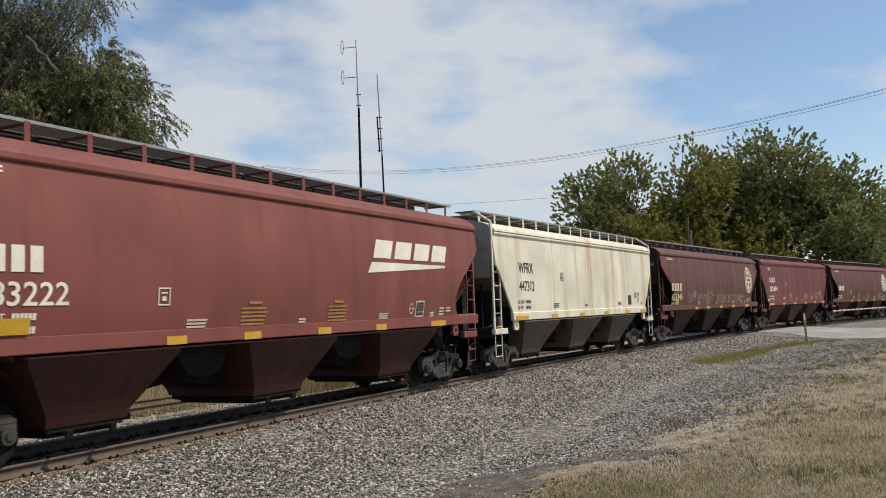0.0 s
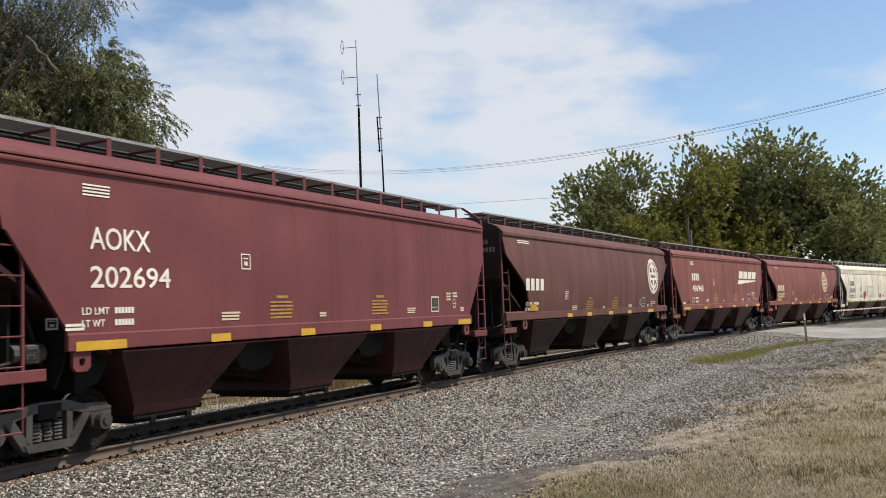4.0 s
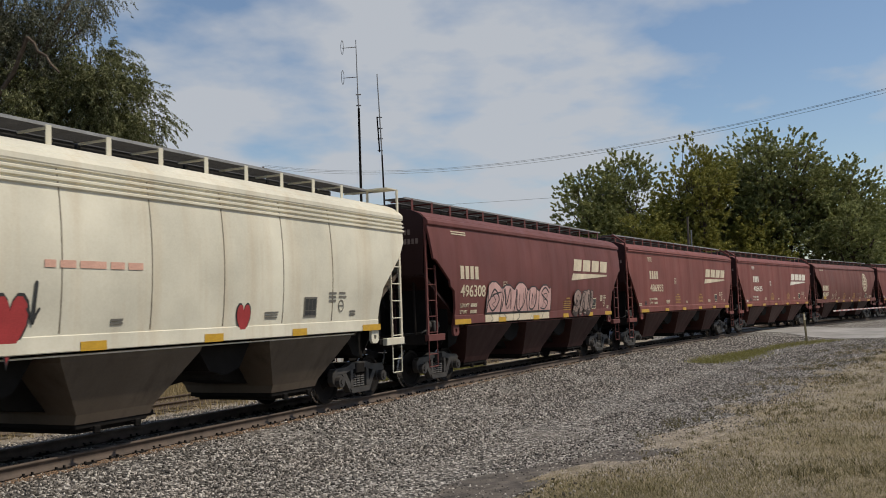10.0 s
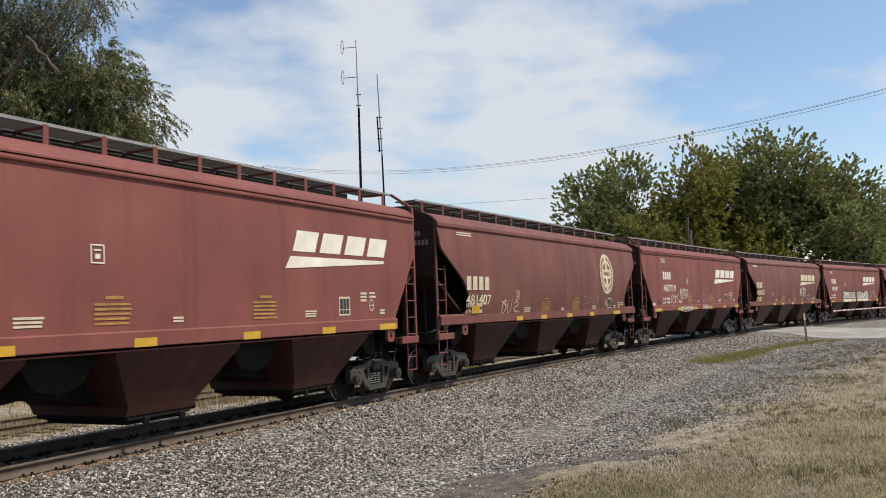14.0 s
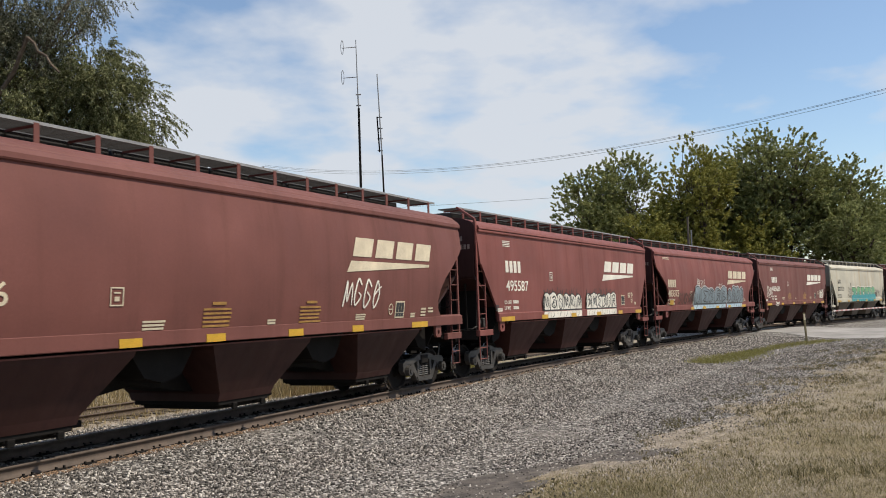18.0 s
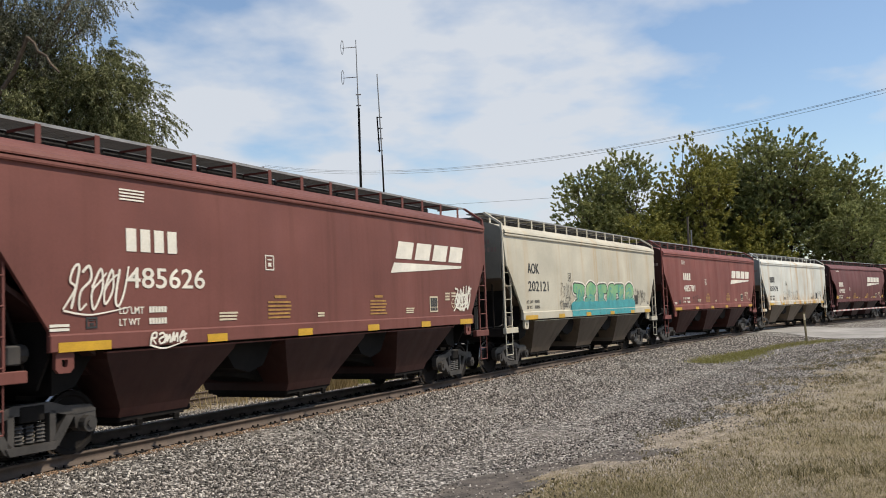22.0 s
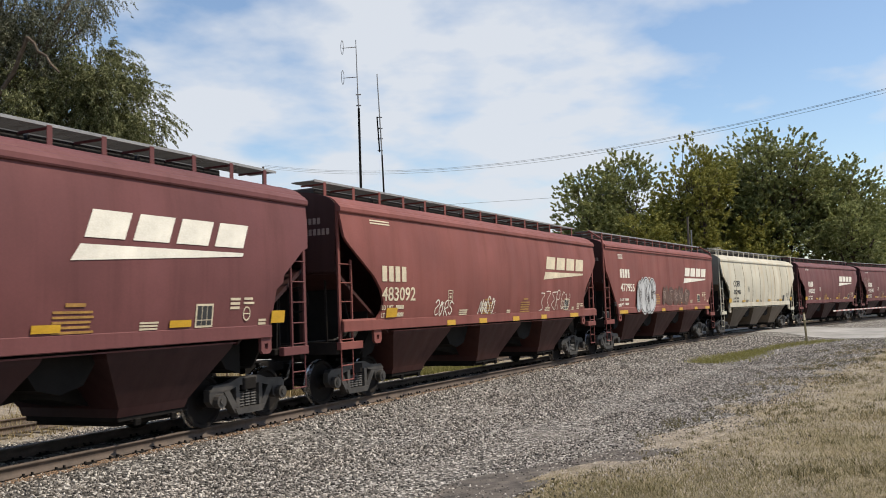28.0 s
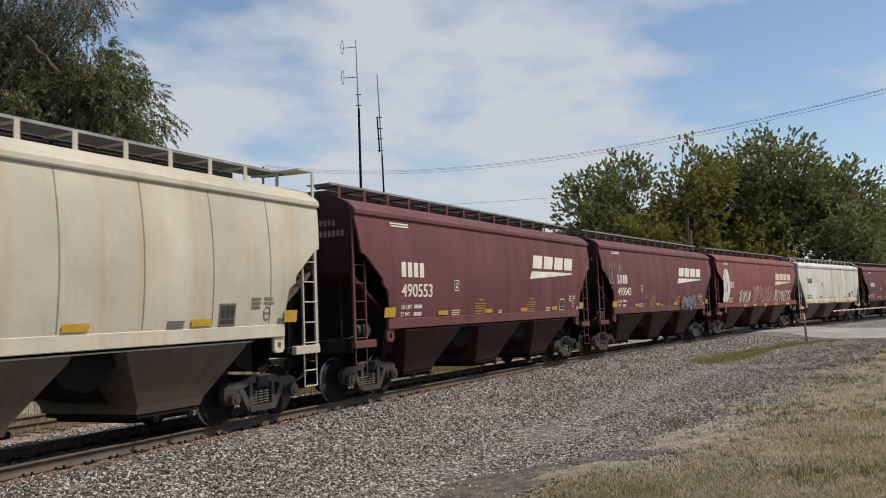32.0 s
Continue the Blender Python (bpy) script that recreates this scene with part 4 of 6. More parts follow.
build_ties()
build_stones()
build_grass()
build_trees()
build_masts()
build_wires()
build_posts()


# ---------------------------------------------------------------- hopper cars
EAVE, SILL, SILL_TOP, HALF_W = 4.02, 1.50, 1.73, 1.56
# how far the side sheet stands back from the end of the car, from the eave down
END_LINE = {
    "slope": [(0.0, EAVE), (0.14, 3.1), (0.2, 3.08), (1.12, 1.78), (1.12, SILL)],
    "round": [(0.0, EAVE), (0.05, 3.45), (0.2, 3.3), (0.68, 2.95), (1.1, 2.66), (1.38, 2.38), (1.5, 2.1), (1.45, 1.9), (1.28, SILL_TOP)],
    "ribbed": [(0.0, EAVE), (0.05, 3.45), (0.32, 3.1), (0.75, 2.72), (1.1, 2.4), (1.25, 2.0), (1.28, SILL)],
    "notched": [(0.0, EAVE), (0.12, 3.15), (0.28, 3.1), (0.92, 2.62), (0.95, 2.48), (1.15, 2.36), (1.25, 1.9), (1.25, SILL)],
}


BARREL = {"slope": 0.0, "round": 0.12, "notched": 0.11, "ribbed": 0.10}


def bulge(z, kind):
    """How far the side swells out at a height: the angular cars are flat and lean in at the top, the others are barrels."""
    if kind == "slope":
        return -0.045 * ((z - 2.5) / 1.5) ** 2 if z > 2.5 else 0.0
    return BARREL[kind] * (1 - ((z - 2.75) / 1.2) ** 2)


def lean(z, kind):
    """The slope of the side at a height."""
    if kind == "slope":
        return -0.04 * (z - 2.5) if z > 2.5 else 0.0
    return -2 * BARREL[kind] * (z - 2.75) / 1.44


def side_sheet(bm, kind, half, y):
    line = END_LINE[kind][::-1]
    zs = sorted(set([z for i, z in line] + [1.6, 2.0, 2.3, 2.6, 2.9, 3.2, 3.5, 3.7, 3.85]))
    sy = 1 if y > 0 else -1
    rows = []
    for z in zs:
        x = half - float(np.interp(z, [p[1] for p in line], [p[0] for p in line]))
        yo = y + sy * (0.03 + bulge(z, kind))
        rows.append([bm.verts.new(q) for q in ((-x, yo, z), (x, yo, z), (x, yo - sy * 0.06, z), (-x, yo - sy * 0.06, z))])
    for a, b in zip(rows, rows[1:]):
        for k in range(4):
            j = (k + 1) % 4
            bm.faces.new((a[k], a[j], b[j], b[k])).smooth = k == 0
    bm.faces.new(rows[0][::-1])
    bm.faces.new(rows[-1])
    for e in bm.edges:
        e.smooth = len(e.link_faces) == 2 and all(f.smooth for f in e.link_faces)
    bmesh.ops.recalc_face_normals(bm, faces=bm.faces)


def roof(bm, half):
    arc = [(1.56 * math.sin(a), 4.06 + 0.41 * math.cos(a) ** 0.8) for a in [k * math.pi / 26 for k in range(-12, 13)]]
    prism(bm, arc + [(HALF_W - 0.05, 3.98), (-HALF_W + 0.05, 3.98)], -half + 0.02, half - 0.02, "x")


def lip(bm, half, y, kind):
    """The edge of the roof: two stacked bands on the angular cars, one rolled band on the others."""
    s = 1 if y > 0 else -1
    if kind == "slope":
        prism(bm, [(y - s * 0.06, EAVE + 0.05), (y + s * 0.045, EAVE + 0.05), (y + s * 0.045, EAVE + 0.075), (y + s * 0.02, EAVE + 0.13), (y - s * 0.06, EAVE + 0.165)], -half + 0.08, half - 0.08, "x")
        prism(bm, [(y - s * 0.06, EAVE - 0.035), (y + s * 0.028, EAVE - 0.035), (y + s * 0.036, EAVE - 0.01), (y + s * 0.030, EAVE + 0.03), (y - s * 0.06, EAVE + 0.035)], -half + 0.08, half - 0.08, "x")
    else:
        prism(bm, [(y - s * 0.06, EAVE - 0.045), (y + s * 0.062, EAVE - 0.045), (y + s * 0.075, EAVE - 0.02), (y + s * 0.070, EAVE + 0.055), (y + s * 0.01, EAVE + 0.125), (y - s * 0.06, EAVE + 0.165)], -half - 0.01, half + 0.01, "x")


def end_wall(bm, half, sx):
    x = sx * (half + 0.025)
    arc = [(1.52 * math.sin(a), 4.05 + 0.44 * math.cos(a) ** 0.8) for a in [k * math.pi / 22 for k in range(-10, 11)]]
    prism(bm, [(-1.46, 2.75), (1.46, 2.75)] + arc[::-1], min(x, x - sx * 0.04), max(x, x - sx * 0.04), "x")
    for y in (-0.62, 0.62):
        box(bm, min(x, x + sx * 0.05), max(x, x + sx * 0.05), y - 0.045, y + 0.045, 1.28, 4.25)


def slope_sheet(bm, half, sx):
    a, b, c = sx * (half - 0.02), sx * (half - 2.0), sx * (half - 2.75)
    prism(bm, [(a, 2.78), (b, 1.47), (b, 1.41), (a + sx * 0.02, 2.7)], -1.46, 1.46)
    prism(bm, [(b + sx * 0.02, 1.45), (c, 0.94), (c, 0.88), (b + sx * 0.02, 1.39)], -0.95, 0.95)


def bay(bm):
    """One hopper: steep side sheets and two slopes down to the outlet."""
    rings = [(1.42, 1.50, 1.47), (1.38, 1.47, 1.36), (0.76, 1.06, 0.58), (0.74, 1.0, 0.44)]
    vs = []
    for hx, hy, z in rings:
        vs.append([bm.verts.new((sx * hx, sy * hy, z)) for sx, sy in ((-1, -1), (1, -1), (1, 1), (-1, 1))])
    bm.faces.new(vs[0])
    bm.faces.new(vs[-1][::-1])
    for a, b in zip(vs, vs[1:]):
        for k in range(4):
            j = (k + 1) % 4
            bm.faces.new((a[k], a[j], b[j], b[k]))


def recess_block(bm, w):
    """Dark block added between and behind the bays, standing for the shaded recess."""
    prism(bm, [(-w, 1.46), (-w, 0.84), (-w + 0.5, 0.78), (-0.8, 0.62), (0.8, 0.62), (w - 0.5, 0.78), (w, 0.84), (w, 1.46)], -0.5, 0.5)
    for sx in (-1, 1):
        prism(bm, [(sx * w, 1.48), (sx * (w - 0.75), 1.48), (sx * (w - 0.4), 1.0), (sx * w, 0.9)], -1.2, 1.2)


def gate(bm):
    """Sliding outlet gate in its frame, with the operating shafts."""
    box(bm, -0.70, 0.70, -0.98, 0.98, 0.36, 0.46, 0.015)
    box(bm, -0.60, 0.60, -0.85, 0.85, 0.29, 0.37, 0.01)
    box(bm, 0.68, 0.98, -0.86, -0.62, 0.38, 0.48, 0.02)
    for x in (-0.40, 0.40):
        bar(bm, (x, -1.10, 0.34), (x, 1.10, 0.34), 0.03)
        box(bm, x - 0.06, x + 0.06, -1.10, -1.04, 0.29, 0.40, 0.012)


def sideframe(bm):
    y0, y1 = -0.075, 0.075
    prism(bm, [(-1.08, 0.62), (-0.98, 0.72), (-0.55, 0.74), (-0.3, 0.82), (0.3, 0.82), (0.55, 0.74), (0.98, 0.72), (1.08, 0.62), (0.62, 0.60), (0.3, 0.68), (-0.3, 0.68), (-0.62, 0.60)], y0, y1)
    for s in (-1, 1):
        prism(bm, [(s * 0.72, 0.62), (s * 0.56, 0.62), (s * 0.26, 0.20), (s * 0.42, 0.20)], y0, y1)
        prism(bm, [(s * 0.38, 0.70), (s * 0.28, 0.70), (s * 0.28, 0.22), (s * 0.38, 0.22)], y0, y1)
        prism(bm, [(s * 1.08, 0.66), (s * 0.70, 0.66), (s * 0.72, 0.42), (s * 0.80, 0.36), (s * 0.98, 0.36), (s * 1.08, 0.46)], y0 + 0.01, y1 - 0.01)
        bar(bm, (s * 0.889, y0 - 0.10, 0.457), (s * 0.889, y0 + 0.02, 0.457), 0.12, 12)
        bar(bm, (s * 0.889, y0 - 0.125, 0.457), (s * 0.889, y0 - 0.10, 0.457), 0.06, 8)
    prism(bm, [(-0.42, 0.28), (0.42, 0.28), (0.36, 0.17), (-0.36, 0.17)], y0 - 0.02, y1 + 0.02)


def springs(bm):
    for x in (-0.17, 0.0, 0.17):
        prof = []
        for k in range(6):
            z = 0.29 + k * 0.049
            prof += [(0.055, z), (0.078, z + 0.018)]
        n0 = len(bm.verts)
        lathe(bm, prof, 7, "z")
        bm.verts.ensure_lookup_table()
        for v in bm.verts[n0:]:
            v.co.x += x


def wheelset(bm):
    # turned about its own axle
    for s in (-1, 1):
        prof = [(0.02, s * 0.68), (0.11, s * 0.68), (0.14, s * 0.70), (0.36, s * 0.72), (0.40, s * 0.69), (0.487, s * 0.685), (0.487, s * 0.715), (0.46, s * 0.725), (0.455, s * 0.82), (0.40, s * 0.82), (0.375, s * 0.785), (0.15, s * 0.76), (0.12, s * 0.80), (0.11, s * 0.86), (0.02, s * 0.86)]
        lathe(bm, prof if s > 0 else prof[::-1], 26)
    bar(bm, (0, -1.0, 0), (0, 1.0, 0), 0.085, 10)
    for f in bm.faces:
        c = f.calc_center_median()
        if math.hypot(c.x, c.z) > 0.452 and abs(c.y) > 0.6:
            f.material_index = 1


def bolster(bm):
    box(bm, -0.2, 0.2, -1.12, 1.12, 0.58, 0.80, 0.02)
    bar(bm, (0, 0, 0.78), (0, 0, 0.90), 0.18, 12)
    for s in (-1, 1):
        box(bm, s * 0.42 - 0.05, s * 0.42 + 0.05, -0.85, 0.85, 0.40, 0.50)


TRUCK_IN = 1.24        # truck centre from the end of the eave
WHEEL_R = 0.457


def truck(root, x):
    t = part("truck", shared("truck", M_DARK, bolster), None, root)
    t.location = (x, 0, 0)
    for sy in (-1, 1):
        f = part("sideframe", shared("sideframe", M_FRAME, sideframe), None, t)
        f.location = (0, sy * 1.03, 0)
        if sy > 0:
            f.rotation_euler = (0, 0, math.pi)
        g = part("spring_nest", shared("spring_nest", M_FRAME, springs), None, t)
        g.location = (0, sy * 1.03, 0)
    sets = []
    for sx in (-1, 1):
        w = part("wheelset", shared("wheelset", M_WHEEL, wheelset, M_TREAD), None, t)
        w.location = (sx * 0.889, 0, WHEEL_R)
        sets.append(w)
    return sets


def ladder(root, mat, x, sx, y, z0, z1, n, outer=True):
    """Two stiles and rungs on the side, near the end of the car; sx points to the end."""
    w = 0.44
    sy = 1 if y > 0 else -1

    def stiles(bm):
        box(bm, x - 0.04, x + 0.04, y - 0.02, y + 0.02, z0 - 0.1, 4.1 if outer else z1)
        box(bm, x - sx * w - 0.02, x - sx * w + 0.02, y - 0.02, y + 0.02, z0 - 0.1, z1 + 0.05)
    lad = part("ladder", shared(("ladder", x, sx, sy, z0, z1), mat, stiles), None, root)
    for k in range(n):
        z = z0 + 0.05 + (z1 - z0 - 0.1) * k / (n - 1)
        r = part("rung", shared(("rung", x, sx, sy, w), mat, lambda bm: bar(bm, (x, y - sy * -0.02, 0), (x - sx * w, y - sy * -0.02, 0), 0.012)), None, lad)
        r.location = (0, 0, z)


def stirrup(bm, x, sx, y):
    pipe(bm, [(x, y, 1.2), (x, y, 0.52), (x - sx * 0.42, y, 0.52), (x - sx * 0.42, y, 1.2)], 0.014)
    bar(bm, (x, y, 0.82), (x - sx * 0.42, y, 0.82), 0.014)


def hopper_car(number, kind, colour, s_left, s_right, dirt=0.5, label="", ribs=0, under=None):
    """A three-bay covered hopper; returns its root, the wheelsets and where its middle is."""
    half = round((s_right - s_left) / 2, 1)
    paint = car_paint(colour, dirt, max(colour) < 0.6 and colour[2] > 0.45)
    pale = max(colour) > 0.4
    # end platforms and braces are coloured as if in deep shade
    end_shade = M_ENDSHADE
    # shaded copy of the car paint for bays and slope sheets, with heavier streaks
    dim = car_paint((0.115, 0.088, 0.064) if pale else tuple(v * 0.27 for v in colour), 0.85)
    root = thing("hopper_car", label, "freight car", "cars of the passing train")
    for y in (-HALF_W, HALF_W):
        part("side_sheet", shared(("side_sheet", kind, half, y), paint, lambda bm: side_sheet(bm, kind, half, y)), None, root)
        part("eave_lip", shared(("eave_lip", kind, half, y), paint, lambda bm: lip(bm, half, y, kind)), None, root)
        sy = 1 if y > 0 else -1
        sl = half - (0.02 if kind == "round" else END_LINE[kind][-1][0] - 0.02)
        part("side_sill", shared(("side_sill", sl, y), paint,
             lambda bm: (box(bm, -sl, sl, min(y + sy * 0.01, y + sy * 0.07), max(y + sy * 0.01, y + sy * 0.07), SILL, SILL + 0.23, 0.012),
                         prism(bm, [(y + sy * 0.005, SILL + 0.21), (y + sy * 0.068, SILL + 0.21), (y + sy * 0.005, SILL + 0.262)], -sl + 0.02, sl - 0.02, "x"))), None, root)
    part("roof", shared(("roof", half), paint, lambda bm: roof(bm, half)), None, root)
    for sx in (-1, 1):
        # the gap's shade is in the colour: end walls take a darkened copy of the paint
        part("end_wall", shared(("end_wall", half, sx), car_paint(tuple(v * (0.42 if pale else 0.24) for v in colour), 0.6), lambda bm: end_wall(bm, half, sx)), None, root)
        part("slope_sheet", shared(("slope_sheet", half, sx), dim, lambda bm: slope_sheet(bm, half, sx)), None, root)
    pitch = half - 3.58
    for k in (-1, 0, 1):
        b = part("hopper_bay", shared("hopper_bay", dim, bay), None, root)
        b.location = (k * pitch, 0, 0)
        part("recess_block", shared(("recess_block", half), M_DARK, lambda bm: recess_block(bm, pitch / 2)), None, b)
        part("outlet_gate", shared("outlet_gate", M_DARK, gate), None, b)
    for y in (-1.50, 1.50):
        part("bay_flange", shared(("bay_flange", half), paint, lambda bm: box(bm, -pitch - 1.45, pitch + 1.45, -0.035, 0.035, 1.44, 1.462)), None, root).location.y = y
    part("centre_sill", shared(("centre_sill", half), M_DARK, lambda bm: box(bm, -half, half, -0.25, 0.25, 0.88, 1.2)), None, root)
    sets = []
    for sx in (-1, 1):
        sets += truck(root, sx * (half - TRUCK_IN))

        def coup(bm):
            x = sx * half
            box(bm, min(x, x + sx * 0.4), max(x, x + sx * 0.4), -0.07, 0.07, 0.76, 0.92)
            box(bm, min(x + sx * 0.36, x + sx * 0.72), max(x + sx * 0.36, x + sx * 0.72), -0.16, 0.16, 0.70, 0.98, 0.03)
        part("coupler", shared(("coupler", half, sx), M_DARK, coup), None, root)

        def platform(bm):
            x = sx * half
            box(bm, min(x, x - sx * 0.9), max(x, x - sx * 0.9), -1.44, 1.44, 1.16, 1.27, 0.01)
            box(bm, min(x + sx * 0.02, x - sx * 0.1), max(x + sx * 0.02, x - sx * 0.1), -1.44, 1.44, 1.05, 1.30)
        part("end_platform", shared(("end_platform", half, sx), end_shade, platform), None, root)
        for sy in (-1, 1):
            def step(bm):
                x = sx * half
                y0, y1 = sorted((sy * 1.455, sy * 1.57))
                box(bm, min(x + sx * 0.02, x - sx * 0.8), max(x + sx * 0.02, x - sx * 0.8), y0, y1, 1.14, 1.30, 0.01)
            part("corner_step", shared(("corner_step", half, sx, sy), paint, step), None, root)

        def web(bm):
            x = sx * (half - TRUCK_IN)
            prism(bm, [(-1.42, 1.42), (-1.2, 1.0), (1.2, 1.0), (1.42, 1.42), (1.4, 2.0), (-1.4, 2.0)], x - 0.02, x + 0.02, "x")
            a, b = sorted((x - sx * 1.2, x + sx * 1.0))
            prism(bm, [(a, 1.2), (b, 1.2), (x + sx * 0.95, 2.6), (x - sx * 0.6, 1.6)] if sx > 0 else [(b, 1.2), (a, 1.2), (x + sx * 0.95, 2.6), (x - sx * 0.6, 1.6)], -0.02, 0.02)
            # added dark plate closes the end opening, standing for the deep shade there
            c = sx * (half - 0.5)
            prism(bm, [(-1.2, 1.24), (1.2, 1.24), (1.25, 2.55), (-1.25, 2.55)], c - 0.02, c + 0.02, "x")
        part("web_and_blind", shared(("web_and_blind", half, sx), M_DARK, web), None, root)
        for sy in (-1, 1):
            y = sy * (HALF_W - 0.04)
            ladder(root, paint, sx * (half - 0.03), sx, y, 1.3, 2.95, 5)
            part("stirrup_step", shared(("stirrup_step", half, sx, sy), paint, lambda bm: stirrup(bm, sx * (half - 0.05), sx, y)), None, root)
    for k in range(6):
        x0 = -half + 0.9 + k * (2 * half - 1.8) / 6
        x1 = x0 + (2 * half - 1.8) / 6 - 0.06
        h = part("roof_hatch", shared(("roof_hatch", half), M_BOARD, lambda bm: box(bm, 0, (2 * half - 1.8) / 6 - 0.06, -0.33, 0.33, 4.44, 4.69, 0.03)), None, root)
        h.location = (x0, 0, 0)
    for sy in (-1, 1):
        y0, y1 = sorted((sy * 0.34, sy * 0.94))

        def board(bm):
            for k in range(15):
                y = y0 + 0.02 + k * 0.04
                box(bm, -half + 0.06, half - 0.06, y - 0.004, y + 0.004, 4.672, 4.700)
            for k in range(int(2 * half / 0.35)):
                x = -half + 0.2 + k * 0.35
                box(bm, x - 0.004, x + 0.004, y0, y1, 4.690, 4.703)
        part("running_board", shared(("running_board", half, sy), M_BOARD, board), None, root)
        part("board_edge", shared(("board_edge", half, sy), M_GRATE, lambda bm: box(bm, -half + 0.05, half - 0.05, sy * 0.95 - 0.008, sy * 0.95 + 0.008, 4.668, 4.715)), None, root)
        n = 15
        for k in range(n):
            p = part("board_post", shared(("board_post", sy), paint, lambda bm: (box(bm, -0.05, 0.05, sy * 0.955 - 0.008, sy * 0.955 + 0.008, 4.37, 4.69, 0.004), box(bm, -0.07, 0.07, min(sy * 0.93, sy * 1.03), max(sy * 0.93, sy * 1.03), 4.375, 4.392),
                     box(bm, -0.02, 0.02, min(sy * 0.34, sy * 0.945), max(sy * 0.34, sy * 0.945), 4.635, 4.668))), None, root)
            p.location = (-half + 0.42 + (2 * half - 0.84) * k / (n - 1), 0, 0)
    # brake wheel and gear on the leading end, reservoirs under the slope sheet
    def brake(bm):
        x = -half - 0.02
        bar(bm, (x, -0.55, 2.2), (x - 0.05, -0.55, 2.2), 0.05, 8)
        ring = [(x - 0.05, -0.55 + 0.26 * math.cos(a), 2.2 + 0.26 * math.sin(a)) for a in [k * math.pi / 8 for k in range(17)]]
        pipe(bm, ring, 0.016, 5)
        for k in range(4):
            a = k * math.pi / 4
            bar(bm, (x - 0.05, -0.55 - 0.26 * math.cos(a), 2.2 - 0.26 * math.sin(a)), (x - 0.05, -0.55 + 0.26 * math.cos(a), 2.2 + 0.26 * math.sin(a)), 0.01, 4)
        bar(bm, (x, -0.55, 1.2), (x, -0.55, 2.2), 0.03, 6)
    part("brake_wheel", shared(("brake_wheel", half), M_DARK, brake), None, root)

    def gear(bm):
        x = -half + 0.55
        bar(bm, (x, -1.15, 1.50), (x + 0.5, -1.15, 1.50), 0.13, 10)
        bar(bm, (x + 0.1, -0.5, 1.55), (x + 0.9, -0.5, 1.55), 0.2, 10)
        box(bm, x + 0.12, x + 0.34, -1.34, -1.2, 1.36, 1.62, 0.02)
        pipe(bm, [(x, -1.2, 1.4), (x - 0.3, -1.2, 1.34), (x - 0.4, -0.4, 1.3)], 0.02, 5)
    part("brake_gear", shared(("brake_gear", half), M_FRAME, gear), None, root)
    for sx in (-1, 1):
        def pad(bm):
            x = sx * (half - 1.36)
            outer = [(x - 0.15, SILL), (x - 0.15, SILL - 0.22), (x - 0.09, SILL - 0.28), (x + 0.09, SILL - 0.28), (x + 0.15, SILL - 0.22), (x + 0.15, SILL)]
            inner = [(x - 0.05, SILL - 0.10), (x - 0.05, SILL - 0.16), (x - 0.03, SILL - 0.20), (x + 0.03, SILL - 0.20), (x + 0.05, SILL - 0.16), (x + 0.05, SILL - 0.10)]
            rings = [[bm.verts.new((a, y, z)) for a, z in pts] for pts in (outer, inner) for y in (-0.03, 0.03)]
            of, ob, nf, nb = rings
            for k in range(6):
                m = (k + 1) % 6
                for a, b in ((of, nf), (nb, ob), (ob, of), (nf, nb)):
                    bm.faces.new((a[k], a[m], b[m], b[k]))
            bmesh.ops.recalc_face_normals(bm, faces=bm.faces)
        for y in (-HALF_W, HALF_W):
            part("jacking_pad", shared(("jacking_pad", half, sx), paint, pad), None, root).location.y = y
        for sy in (-1, 1):
            def corner(bm):
                x = sx * (half - 0.03)
                if ribs:
                    box(bm, x - 0.035, x + 0.035, min(sy * 1.50, sy * 1.53), max(sy * 1.50, sy * 1.53), 4.0, 4.70)
                    box(bm, min(x, x - sx * 0.5), max(x, x - sx * 0.5), min(sy * 0.96, sy * 1.53), max(sy * 0.96, sy * 1.53), 4.675, 4.70)
                    return
                line = [(sy * 1.52, 4.05), (sy * 1.50, 4.33), (sy * 0.97, 4.69)]
                for (ya, za), (yb, zb) in zip(line, line[1:]):
                    d = Vector((yb - ya, zb - za)).normalized() * 0.028
                    prism(bm, [(ya - d.y, za + d.x), (ya + d.y, za - d.x), (yb + d.y, zb - d.x), (yb - d.y, zb + d.x)], x - 0.045, x + 0.045, "x")
            if kind == "slope" or ribs:
                part("corner_rail", shared(("corner_rail", half, sx, sy, ribs > 0), paint, corner), None, root)
            def inner(bm):
                x = sx * (half - 0.2)
                bar(bm, (x - sx * 0.02, sy * 1.05, 1.28), (x, sy * 1.05, 2.8), 0.03, 6)
                bar(bm, (x - sx * 0.9, sy * 1.1, 1.28), (x - sx * 0.5, sy * 1.1, 2.5), 0.03, 6)
            part("end_brace", shared(("end_brace", half, sx, sy), end_shade, inner), None, root)

        def hose(bm):
            x = sx * (half + 0.1)
            pipe(bm, [(x, -0.35, 0.95), (x + sx * 0.15, -0.36, 0.6), (x + sx * 0.4, -0.25, 0.45), (x + sx * 0.55, -0.1, 0.6)], 0.022, 6)
        part("air_hose", shared(("air_hose", half, sx), M_BLACK, hose), None, root)
    if kind == "ribbed" or ribs:
        first, step, count = (5.06, 1.65, 8) if kind == "ribbed" else (5.68, 1.55, 8)

        def rib(bm):
            zs = [SILL + 0.25 + 0.2 * q for q in range(12)]
            for za, zb in zip(zs, zs[1:]):
                ya, yb = -HALF_W - 0.028 - bulge(za, kind), -HALF_W - 0.028 - bulge(zb, kind)
